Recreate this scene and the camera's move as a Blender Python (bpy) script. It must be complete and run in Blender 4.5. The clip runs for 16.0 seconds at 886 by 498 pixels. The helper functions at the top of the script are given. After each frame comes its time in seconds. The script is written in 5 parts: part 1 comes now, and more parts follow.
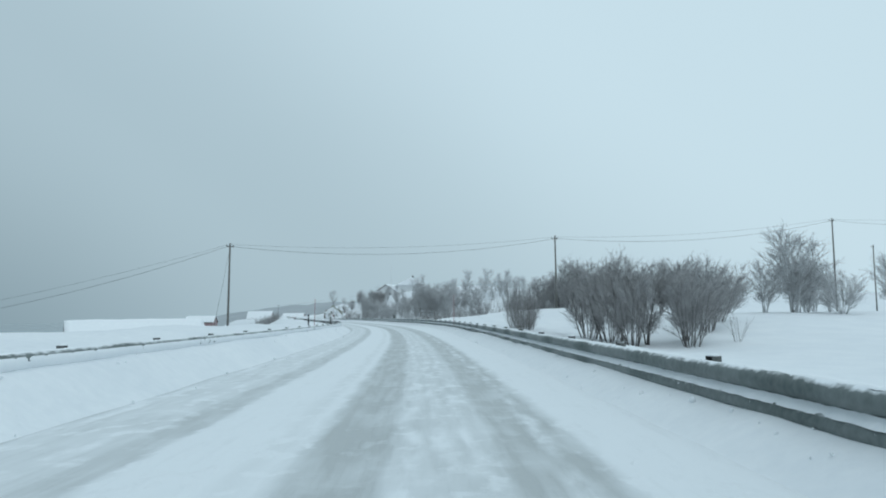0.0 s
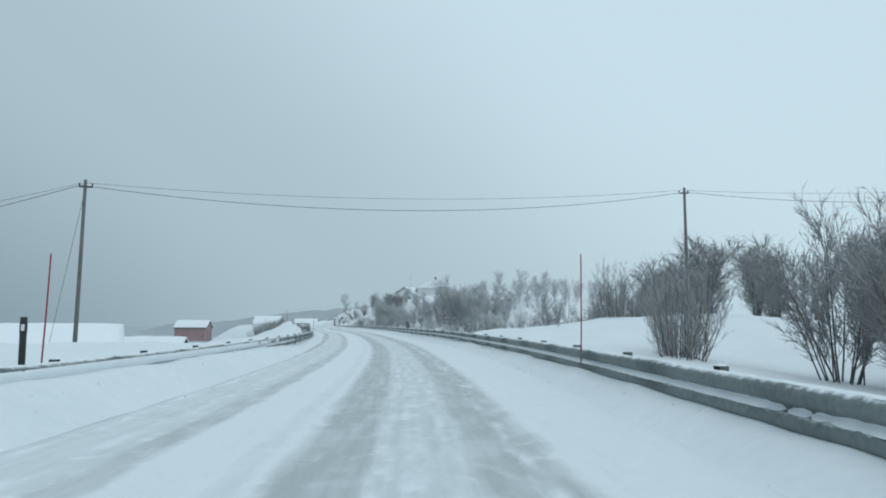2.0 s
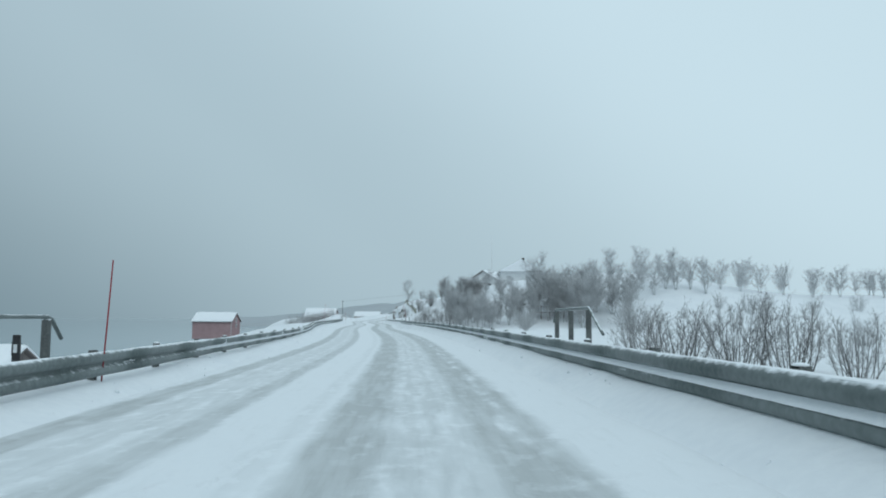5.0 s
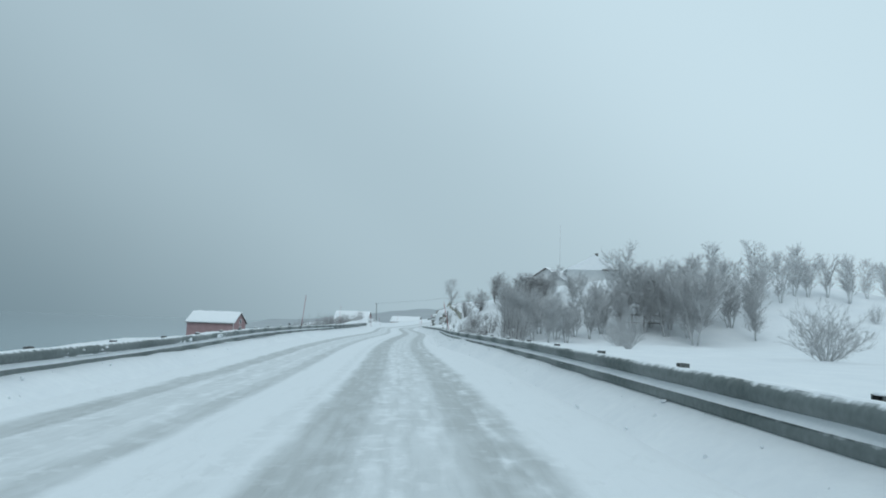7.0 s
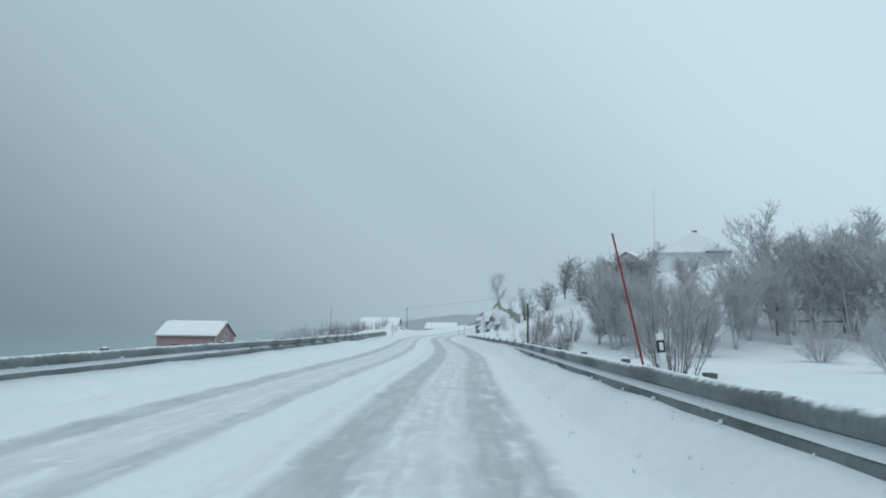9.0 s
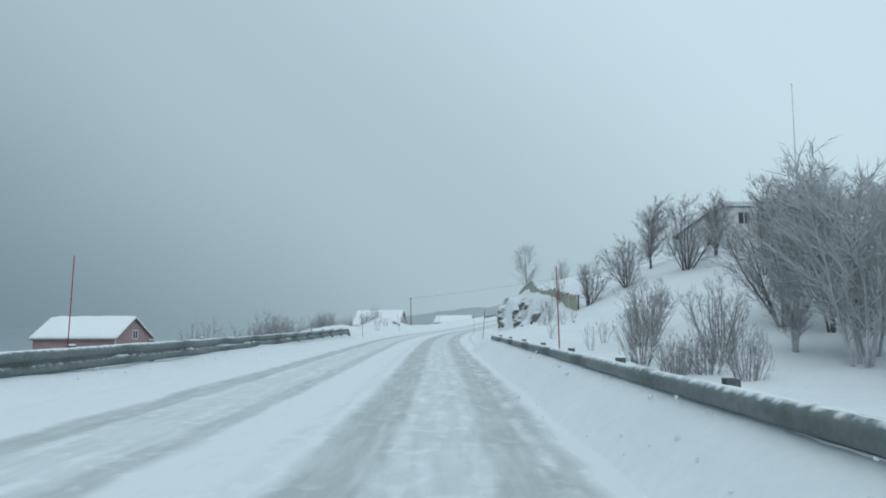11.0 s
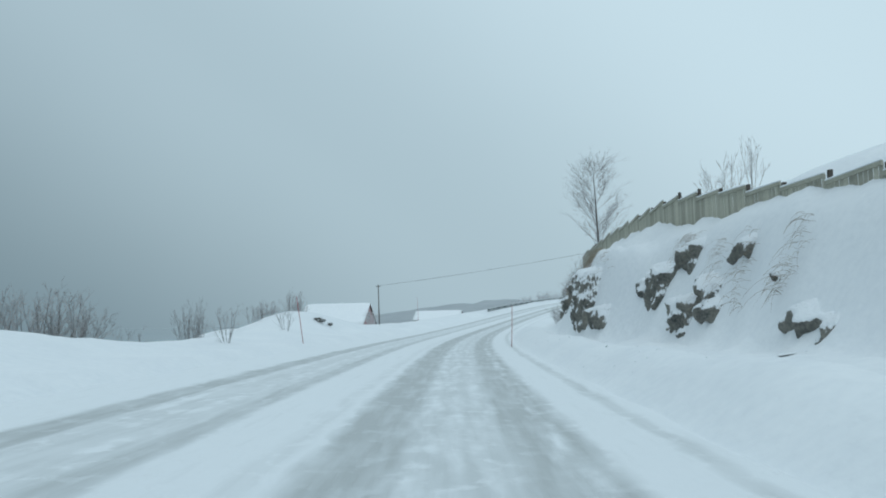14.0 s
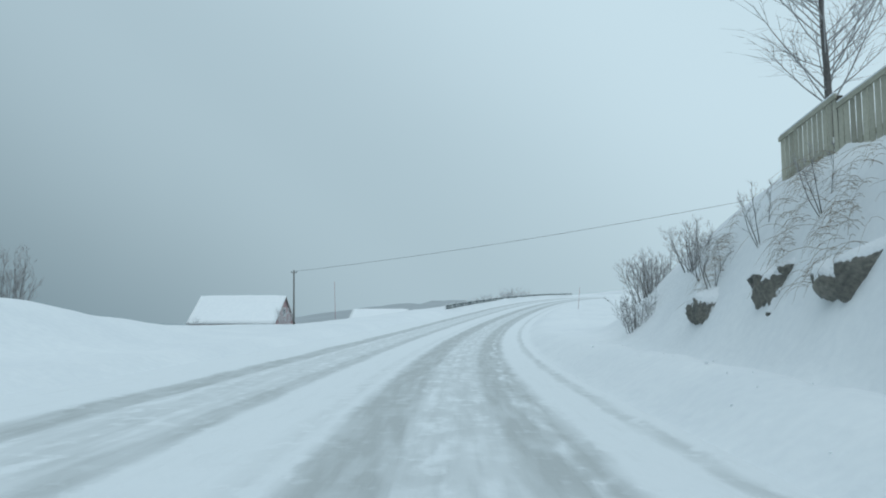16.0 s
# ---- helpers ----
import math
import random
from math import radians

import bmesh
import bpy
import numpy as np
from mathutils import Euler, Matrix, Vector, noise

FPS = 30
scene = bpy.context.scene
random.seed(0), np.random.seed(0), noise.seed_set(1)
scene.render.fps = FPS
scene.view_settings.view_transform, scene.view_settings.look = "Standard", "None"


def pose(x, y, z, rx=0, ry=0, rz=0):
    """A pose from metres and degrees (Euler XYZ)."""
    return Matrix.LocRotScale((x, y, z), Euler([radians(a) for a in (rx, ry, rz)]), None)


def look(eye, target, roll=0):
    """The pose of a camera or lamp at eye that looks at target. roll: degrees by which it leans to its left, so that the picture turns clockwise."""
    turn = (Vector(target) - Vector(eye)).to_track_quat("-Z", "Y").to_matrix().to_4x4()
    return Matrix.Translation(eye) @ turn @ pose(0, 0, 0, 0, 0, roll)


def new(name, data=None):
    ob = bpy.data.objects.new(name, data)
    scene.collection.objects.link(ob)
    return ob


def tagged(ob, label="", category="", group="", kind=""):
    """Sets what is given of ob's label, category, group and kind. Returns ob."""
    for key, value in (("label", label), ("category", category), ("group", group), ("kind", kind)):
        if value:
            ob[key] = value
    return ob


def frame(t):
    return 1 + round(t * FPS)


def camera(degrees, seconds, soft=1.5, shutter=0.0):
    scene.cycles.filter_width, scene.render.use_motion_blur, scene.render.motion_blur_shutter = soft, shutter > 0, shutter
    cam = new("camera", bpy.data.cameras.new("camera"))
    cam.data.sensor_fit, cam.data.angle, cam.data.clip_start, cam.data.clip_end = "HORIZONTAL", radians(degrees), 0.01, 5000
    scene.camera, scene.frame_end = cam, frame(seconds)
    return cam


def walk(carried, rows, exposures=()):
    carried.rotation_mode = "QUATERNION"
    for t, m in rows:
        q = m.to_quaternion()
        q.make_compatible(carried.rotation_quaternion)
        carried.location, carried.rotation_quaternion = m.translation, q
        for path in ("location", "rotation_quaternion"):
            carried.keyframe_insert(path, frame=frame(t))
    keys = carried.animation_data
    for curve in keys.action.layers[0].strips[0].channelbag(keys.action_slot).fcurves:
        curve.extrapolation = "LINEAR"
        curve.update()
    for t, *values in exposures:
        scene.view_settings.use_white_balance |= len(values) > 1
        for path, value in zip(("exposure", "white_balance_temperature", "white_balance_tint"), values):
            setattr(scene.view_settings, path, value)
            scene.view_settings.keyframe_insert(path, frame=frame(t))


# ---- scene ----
cam = camera(61.0, 16.0, soft=1.9)
# seconds, x, y, z, tilt, lean, turn
PATH = [
    (0.0, 0.00, -0.00, 1.20, 95.07, 0.71, -11.00),
    (0.5, 1.62, 9.99, 1.23, 95.75, 0.66, -10.54),
    (1.0, 3.26, 19.86, 1.26, 95.70, 0.52, -10.20),
    (1.5, 4.76, 29.71, 1.29, 95.81, 0.16, -9.77),
    (2.0, 6.06, 39.65, 1.29, 95.65, -0.06, -9.32),
    (2.5, 7.25, 49.73, 1.26, 95.27, -0.42, -8.83),
    (3.0, 8.35, 60.04, 1.29, 94.90, -0.84, -8.14),
    (3.5, 9.34, 70.34, 1.33, 94.83, -1.35, -7.02),
    (4.0, 9.95, 80.68, 1.32, 94.87, -1.08, -5.89),
    (4.2, 10.12, 84.84, 1.31, 94.63, -0.92, -5.30),
    (4.5, 10.37, 91.09, 1.29, 94.74, -0.62, -4.63),
    (5.0, 10.78, 101.54, 1.28, 95.19, -0.33, -3.96),
    (5.5, 11.13, 111.97, 1.28, 95.45, -0.51, -3.52),
    (6.0, 11.40, 122.34, 1.28, 95.56, -1.25, -2.97),
    (6.3, 11.51, 128.50, 1.27, 95.64, -1.84, -2.42),
    (6.5, 11.56, 132.59, 1.27, 95.71, -2.02, -1.92),
    (7.0, 11.62, 142.68, 1.25, 95.67, -1.96, -0.76),
    (7.5, 11.24, 152.83, 1.24, 95.84, -1.87, 0.14),
    (8.0, 11.13, 163.11, 1.24, 96.06, -1.71, 0.90),
    (8.5, 10.65, 173.43, 1.28, 96.05, -1.23, 1.51),
    (9.0, 10.22, 183.82, 1.31, 96.08, -0.57, 1.97),
    (9.2, 10.09, 187.98, 1.31, 96.09, -0.38, 2.14),
    (9.5, 9.97, 194.23, 1.30, 95.93, -0.23, 2.38),
    (10.0, 9.92, 204.66, 1.29, 95.65, -0.16, 2.72),
    (10.5, 9.88, 215.06, 1.28, 95.58, 0.03, 2.98),
    (11.0, 9.71, 225.36, 1.29, 95.62, 0.35, 3.10),
    (11.3, 9.48, 231.45, 1.29, 95.58, 0.32, 3.09),
    (11.5, 9.25, 235.48, 1.29, 95.47, -0.05, 3.05),
    (12.0, 8.55, 245.41, 1.27, 95.34, 0.22, 3.02),
    (12.5, 7.94, 255.31, 1.27, 95.29, 0.16, 2.77),
    (13.0, 7.38, 265.21, 1.31, 95.13, 0.39, 2.44),
    (13.5, 6.84, 274.96, 1.26, 95.26, 0.66, 2.10),
    (14.0, 6.45, 284.79, 1.19, 95.42, 1.08, 1.69),
    (14.5, 6.28, 294.61, 1.25, 95.46, 0.96, 0.66),
    (15.0, 6.24, 304.38, 1.30, 95.36, 0.40, -0.37),
    (15.5, 6.31, 313.76, 1.28, 95.25, -0.11, -1.21),
    (16.0, 6.34, 322.32, 1.19, 95.45, -0.07, -2.39),
]
walk(cam, [(t, pose(*p)) for t, *p in PATH])

# ---------------------------------------------------------------- overcast sky and its weak sun
world = bpy.data.worlds.new("snow_sky")
scene.world = world
world.use_nodes = True
wn, wl = world.node_tree.nodes, world.node_tree.links
wn.clear()
w_out = wn.new("ShaderNodeOutputWorld")
w_bg = wn.new("ShaderNodeBackground")
w_sky = wn.new("ShaderNodeTexSky")
w_sky.sky_type = "NISHITA"
w_sky.sun_disc = False
w_sky.sun_elevation = radians(60)
w_sky.sun_rotation = radians(195)
w_sky.air_density = 2.0
w_sky.dust_density = 6.0
w_co = wn.new("ShaderNodeTexCoord")
w_dot = wn.new("ShaderNodeVectorMath")
w_dot.operation = "DOT_PRODUCT"
w_dot.inputs[1].default_value = (0.80, -0.06, 0.95)
w_noise = wn.new("ShaderNodeTexNoise")
w_noise.inputs["Scale"].default_value = 2.2
w_noise.inputs["Detail"].default_value = 3.0
w_range = wn.new("ShaderNodeMapRange")
w_range.inputs["From Min"].default_value = -0.52
w_range.inputs["From Max"].default_value = 0.62
w_add = wn.new("ShaderNodeMath")
w_add.operation = "MULTIPLY_ADD"
w_add.inputs[1].default_value = 0.10
w_ramp = wn.new("ShaderNodeValToRGB")
w_ramp.color_ramp.interpolation = "EASE"
w_ramp.color_ramp.elements[0].color = (0.17, 0.25, 0.295, 1)
w_ramp.color_ramp.elements[1].color = (0.565, 0.728, 0.812, 1)
w_mid = w_ramp.color_ramp.elements.new(0.5)
w_mid.color = (0.40, 0.532, 0.602, 1)
w_mix = wn.new("ShaderNodeMix")
w_mix.data_type = "RGBA"
w_mix.inputs["Factor"].default_value = 0.003
wl.new(w_co.outputs["Generated"], w_dot.inputs[0])
wl.new(w_co.outputs["Generated"], w_noise.inputs["Vector"])
wl.new(w_noise.outputs["Fac"], w_add.inputs[0])
wl.new(w_dot.outputs["Value"], w_add.inputs[2])
wl.new(w_add.outputs[0], w_range.inputs["Value"])
wl.new(w_range.outputs[0], w_ramp.inputs["Fac"])
wl.new(w_ramp.outputs["Color"], w_mix.inputs["A"])
wl.new(w_sky.outputs["Color"], w_mix.inputs["B"])
wl.new(w_mix.outputs["Result"], w_bg.inputs["Color"])
wl.new(w_bg.outputs[0], w_out.inputs["Surface"])
w_bg.inputs["Strength"].default_value = 1.0

sun = new("sun", bpy.data.lights.new("sun", "SUN"))
sun.data.energy = 0.50
sun.data.angle = radians(60)
sun.data.color = (0.86, 0.95, 1.0)
sun.matrix_world = look((-6, -22, 40), (0, 0, 0))
# ---------------------------------------------------------------- plan of road and ground
def smooth(t):
    t = min(1.0, max(0.0, t))
    return t * t * (3 - 2 * t)


def bell(v, mid, width):
    return math.exp(-((v - mid) / width) ** 2)


def table(v, rows):
    """A value between rows of (place, value), eased from row to row."""
    if v <= rows[0][0]:
        return rows[0][1]
    for (a, p), (b, q) in zip(rows, rows[1:]):
        if v < b:
            return p + (q - p) * smooth((v - a) / (b - a))
    return rows[-1][1]


# the driven line: y, x, height of the road, cross fall in degrees (right side up)
LINE = [(-60, -12.2, 0.0, -0.6), (-30, -5.9, 0.0, -0.6), (0, 0.0, 0.0, -0.5), (20, 3.3, 0.0, -0.3),
        (40, 6.1, 0.0, 0.2), (60, 8.35, 0.0, 0.8), (80, 9.9, 0.0, 1.1), (100, 10.75, 0.0, 1.2),
        (120, 11.35, 0.0, 1.6), (140, 11.6, 0.0, 1.8), (160, 11.15, 0.0, 1.6), (180, 10.35, 0.0, 0.8),
        (200, 9.95, 0.0, 0.3), (220, 9.8, 0.0, 0.0), (240, 8.95, 0.0, -0.2), (260, 7.7, 0.0, -0.3),
        (280, 6.65, 0.0, -0.8), (300, 6.25, 0.0, -0.9), (322, 6.4, 0.0, -0.6)]
LINE += [(345, 7.8, 0.1, -0.6), (368, 10.8, 0.6, -0.6), (390, 15.2, 1.5, -0.6), (412, 21.0, 2.7, -0.6),
         (435, 28.5, 4.0, -0.6), (458, 38.5, 5.2, -0.6), (480, 52.0, 6.2, 0.0), (520, 80.0, 7.5, 0.0), (560, 110.0, 8.0, 0.0)]


def along(y, k):
    """The k-th value of the driven line at y, on a smooth curve."""
    n = len(LINE)
    if y <= LINE[0][0]:
        return LINE[0][k]
    if y >= LINE[-1][0]:
        return LINE[-1][k]
    i = max(j for j in range(n - 1) if LINE[j][0] <= y)
    a, b = LINE[i], LINE[i + 1]
    p, q = LINE[max(i - 1, 0)], LINE[min(i + 2, n - 1)]
    h = b[0] - a[0]
    m0 = (b[k] - p[k]) / (b[0] - p[0]) * h
    m1 = (q[k] - a[k]) / (q[0] - a[0]) * h
    t = (y - a[0]) / h
    return ((2 * t ** 3 - 3 * t ** 2 + 1) * a[k] + (t ** 3 - 2 * t ** 2 + t) * m0
            + (-2 * t ** 3 + 3 * t ** 2) * b[k] + (t ** 3 - t ** 2) * m1)


TABLE = {}


def line_at(y):
    key = round(y * 4)
    if key not in TABLE:
        yy = key / 4
        TABLE[key] = (along(yy, 1), along(yy, 2), math.tan(radians(along(yy, 3))))
    return TABLE[key]


def road_x(y):
    return line_at(y)[0]


def left_rail(y):
    """Offset of the left guard rail from the driven line."""
    return -5.3 - 1.2 * smooth((y - 95) / 45) - 1.0 * smooth((y - 150) / 40) + 0.3 * smooth((y - 215) / 40)


def right_rail(y):
    return 3.2 + 0.6 * bell(y, 66, 26) - 0.62 * smooth((y - 168) / 22) - 0.28 * smooth((y - 205) / 35) + 1.0 * smooth((y - 262) / 12)


# the cutting beside the road: where its slope starts, how wide and how high it is
FOOT = [(280, 5.0), (288, 6.7), (295, 7.2), (303, 6.8), (308, 6.6), (312, 6.2), (316, 5.4), (319, 4.9), (324, 5.0), (330, 4.9), (338, 5.2), (347, 5.2)]
RUN = [(280, 3.6), (290, 2.4), (296, 2.3), (308, 2.0), (312, 2.0), (318, 1.6), (323, 1.7), (330, 2.0), (338, 2.4), (347, 3.0)]
CREST = [(280, 0.0), (288, 1.2), (294, 2.5), (300, 2.9), (304, 3.2), (308, 3.3), (311, 3.6), (316, 3.7), (320, 3.95), (323, 3.7), (327, 3.4), (331, 3.2), (335, 2.7), (340, 2.2), (347, 1.0)]


def bed(y, d):
    """Height of the road's plane at the offset d."""
    x, z, fall = line_at(y)
    return z + fall * min(8.0, max(-11.0, d))


def right_side(y, d):
    e = d - right_rail(y)
    near = 0.34 - 2.3 * smooth(e / 19) + 3.8 * smooth((d - 30) / 80)
    near += 2.7 * smooth((d - 17) / 14) * bell(y, 86, 24) * (1 - 0.8 * smooth((d - 40) / 40))
    near += 2.8 * bell(y, 90, 13) * bell(d, 21, 7) * smooth((d - 8) / 6)
    near += 1.5 * bell(y, 85, 10) * bell(d, 13, 7) * smooth((e - 0.3) / 4)
    mid = 0.34 + 0.06 * smooth((y - 165) / 15) + 0.13 * bell(y, 188, 24) + 0.26 * smooth((y - 208) / 22) - 1.45 * smooth((e - 0.3) / 6) + 1.2 * smooth((d - 35) / 50)
    w = smooth((y - 95) / 35)
    z = near * (1 - w) + mid * w
    up = smooth((y - 249) / 45)
    hill = 15.0 * (1 - math.exp(-max(0.0, d - 3.6) / 28)) * (1 - 0.5 * smooth((d - 55) / 60))
    hill += 2.75 * smooth((y - 288) / 30) * bell(d, 11.0, 5)
    hill += 1.15 * bell(y, 328, 11) * bell(d, 8.4, 1.5)
    hill -= 0.65 * bell(y, 284, 7) * bell(d, 9.0, 4.0)
    cut = smooth((y - 280) / 14)
    if cut > 0:
        steep = max(hill, table(y, CREST)) * smooth((d - table(y, FOOT)) / table(y, RUN))
        hill = hill * (1 - cut) + steep * cut
        hill += cut * (1 - smooth((y - 344) / 12)) * (0.15 * bell(d, 3.95, 0.55) - 0.2 * bell(d, 5.0, 0.6))
    if cut > 0 and 5 < d < 12:
        lump = 0.13 * noise.noise(Vector((y * 0.5, d * 0.7, 2.0))) + 0.08 * noise.noise(Vector((y * 1.5, d * 1.7, 5.0)))
        hill += cut * smooth((d - 5.2) / 0.9) * (1 - smooth((d - 8.0) / 1.0)) * lump
    hill -= 0.58 * smooth((y - 306) / 5) * (1 - smooth((y - 333) / 6)) * smooth((d - 7.1) / 1.3)
    z = z * (1 - up) + (0.47 + hill) * up
    if y > 336:
        low = 0.25 + 0.9 * smooth((d - 4) / 30) + 0.05 * max(0.0, d - 20)
        v = smooth((y - 338) / 32) * (1 - smooth((d - 30) / 50))
        z = z * (1 - v) + low * v
    return z


def left_side(y, d):
    e = left_rail(y) - d
    reach = 2.5 + 5 * bell(y, 30, 60) + 34 * smooth((y - 330) / 70)
    z = 0.28 + 0.35 * (1 - smooth((y - 58) / 30)) + 0.11 * smooth((y - 126) / 16) + 0.06 * smooth((y - 135) / 20) - 0.12 * smooth((y - 252) / 18) + 0.12 * smooth(e / 2) * bell(y, 30, 70)
    z -= 11.5 * smooth((e - reach) / 26)
    m = smooth((e - 0.6) / 4)
    z += 1.9 * m * bell(y, 337, 12) * bell(d, -14, 5) + 0.7 * m * bell(y, 300, 12) * bell(d, -11, 4)
    z += 0.25 * smooth((y - 380) / 60) * (1 - smooth((e - 40) / 30))
    return z


def ground(x, y):
    """Height of the snow-covered ground."""
    yy = min(558.0, max(-58.0, y))
    d = x - road_x(yy)
    rr, ll = right_rail(yy), left_rail(yy)
    plane = bed(yy, d)
    far = smooth((y - 520) / 500) * 9
    if d > rr - 1.1:
        w = smooth((d - rr + 1.1) / (1.2 + 0.2 * smooth((y - 261) / 10)))
        return plane + w * right_side(yy, d) - 0.16 * (1 - w) + far
    if d < ll + 1.4:
        w = smooth((ll + 1.4 - d) / 1.5)
        plane -= line_at(yy)[1] * smooth((ll - d) / 14)
        return plane + w * left_side(yy, d) - 0.16 * (1 - w)
    return plane - 0.16

# ---------------------------------------------------------------- materials
def material(name, low, high, rough=0.8, scale=1.0, fine=12.0, bump=0.3, metal=0.0, spec=0.3, bump_scale=None, depth=0.02):
    """Two scales of noise between two base colours, with fine relief. Scales are per metre."""
    m = bpy.data.materials.new(name)
    m.use_nodes = True
    n, l = m.node_tree.nodes, m.node_tree.links
    b = n["Principled BSDF"]
    co = n.new("ShaderNodeTexCoord")
    big, small = n.new("ShaderNodeTexNoise"), n.new("ShaderNodeTexNoise")
    big.inputs["Scale"].default_value, small.inputs["Scale"].default_value = scale, fine
    big.inputs["Detail"].default_value, small.inputs["Detail"].default_value = 4, 5
    mixv = n.new("ShaderNodeMath")
    mixv.operation = "MULTIPLY_ADD"
    mixv.inputs[1].default_value = 0.45
    half = n.new("ShaderNodeMath")
    half.operation = "MULTIPLY"
    half.inputs[1].default_value = 0.55
    ramp = n.new("ShaderNodeValToRGB")
    ramp.color_ramp.elements[0].position, ramp.color_ramp.elements[1].position = 0.32, 0.68
    ramp.color_ramp.elements[0].color, ramp.color_ramp.elements[1].color = (*low, 1), (*high, 1)
    bp = n.new("ShaderNodeBump")
    bp.inputs["Strength"].default_value, bp.inputs["Distance"].default_value = bump, depth
    l.new(co.outputs["Object"], big.inputs["Vector"])
    l.new(co.outputs["Object"], small.inputs["Vector"])
    l.new(big.outputs["Fac"], half.inputs[0])
    l.new(small.outputs["Fac"], mixv.inputs[0])
    l.new(half.outputs[0], mixv.inputs[2])
    l.new(mixv.outputs[0], ramp.inputs["Fac"])
    l.new(ramp.outputs["Color"], b.inputs["Base Color"])
    l.new(small.outputs["Fac"], bp.inputs["Height"])
    l.new(bp.outputs["Normal"], b.inputs["Normal"])
    b.inputs["Roughness"].default_value, b.inputs["Metallic"].default_value = rough, metal
    b.inputs["Specular IOR Level"].default_value = spec
    return m


def snow_on_top(m, amount=0.55, soft=0.25, grain=6.0, upright=1.0):
    """Snow lying on all that faces up, broken by noise."""
    n, l = m.node_tree.nodes, m.node_tree.links
    b = n["Principled BSDF"]
    geo, sep = n.new("ShaderNodeNewGeometry"), n.new("ShaderNodeSeparateXYZ")
    co, no = n.new("ShaderNodeTexCoord"), n.new("ShaderNodeTexNoise")
    no.inputs["Scale"].default_value, no.inputs["Detail"].default_value = grain, 5
    add = n.new("ShaderNodeMath")
    add.operation = "MULTIPLY_ADD"
    add.inputs[1].default_value = 0.9
    rng = n.new("ShaderNodeMapRange")
    rng.inputs["From Min"].default_value, rng.inputs["From Max"].default_value = amount + 0.45, amount + 0.45 + soft
    mix = n.new("ShaderNodeMix")
    mix.data_type = "RGBA"
    mix.inputs["B"].default_value = (0.80, 0.83, 0.86, 1)
    l.new(geo.outputs["Normal"], sep.inputs[0])
    run = n.new("ShaderNodeMapping")
    run.inputs["Scale"].default_value = (1, 1, upright)
    l.new(co.outputs["Object"], run.inputs["Vector"])
    l.new(run.outputs[0], no.inputs["Vector"])
    l.new(no.outputs["Fac"], add.inputs[0])
    l.new(sep.outputs["Z"], add.inputs[2])
    l.new(add.outputs[0], rng.inputs["Value"])
    l.new(rng.outputs[0], mix.inputs["Factor"])
    source = b.inputs["Base Color"].links[0].from_socket
    l.new(source, mix.inputs["A"])
    l.new(mix.outputs["Result"], b.inputs["Base Color"])
    return m


SNOW = material("snow", (0.715, 0.747, 0.78), (0.80, 0.825, 0.845), 0.75, 0.35, 5.0, 0.6, spec=0.25, depth=0.05)
CAP = material("snow_cap", (0.80, 0.83, 0.86), (0.87, 0.89, 0.91), 0.75, 2.0, 18.0, 0.4, spec=0.25, depth=0.02)
STEEL = snow_on_top(material("galvanised_steel", (0.085, 0.108, 0.108), (0.20, 0.23, 0.228), 0.5, 0.7, 11.0, 0.3, 0.25, 0.5, depth=0.006), 0.62, 0.34, 7.0)
POST = snow_on_top(material("weathered_post", (0.07, 0.075, 0.075), (0.17, 0.18, 0.175), 0.8, 3.0, 25.0, 0.4), 0.6, 0.2, 14.0)
POLE = material("grey_pole_wood", (0.11, 0.105, 0.10), (0.23, 0.225, 0.21), 0.85, 1.0, 22.0, 0.5)
BARK = snow_on_top(material("bark", (0.075, 0.07, 0.068), (0.19, 0.18, 0.175), 0.9, 1.5, 14.0, 0.6), 0.75, 0.3, 9.0)
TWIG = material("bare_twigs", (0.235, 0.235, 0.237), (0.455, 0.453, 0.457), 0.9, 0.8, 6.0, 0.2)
# farther trees get paler twigs: haze, besides some frost, put into base colour
MIDT = material("lightly_hazed_twigs", (0.38, 0.386, 0.394), (0.62, 0.627, 0.635), 0.9, 0.6, 5.0, 0.2)
HAZED = material("hazed_twigs", (0.46, 0.47, 0.48), (0.70, 0.71, 0.72), 0.9, 0.5, 4.0, 0.2)
ROCK = snow_on_top(material("dark_rock", (0.055, 0.06, 0.06), (0.28, 0.27, 0.235), 0.85, 1.3, 13.0, 1.0, depth=0.07), 0.10, 0.12, 12.0, 0.5)
GRASS = material("dead_grass", (0.13, 0.10, 0.075), (0.34, 0.27, 0.19), 0.9, 2.0, 20.0, 0.3)
BOARD = material("fence_board", (0.36, 0.355, 0.29), (0.54, 0.53, 0.445), 0.85, 0.9, 14.0, 0.4)


def vary_pieces(m, low, high):
    """Each piece a little lighter or darker than its neighbour."""
    n, l = m.node_tree.nodes, m.node_tree.links
    b = n["Principled BSDF"]
    info, rng, mul = n.new("ShaderNodeObjectInfo"), n.new("ShaderNodeMapRange"), n.new("ShaderNodeVectorMath")
    rng.inputs["To Min"].default_value, rng.inputs["To Max"].default_value = low, high
    mul.operation = "SCALE"
    l.new(info.outputs["Random"], rng.inputs["Value"])
    l.new(b.inputs["Base Color"].links[0].from_socket, mul.inputs[0])
    l.new(rng.outputs[0], mul.inputs["Scale"])
    l.new(mul.outputs[0], b.inputs["Base Color"])


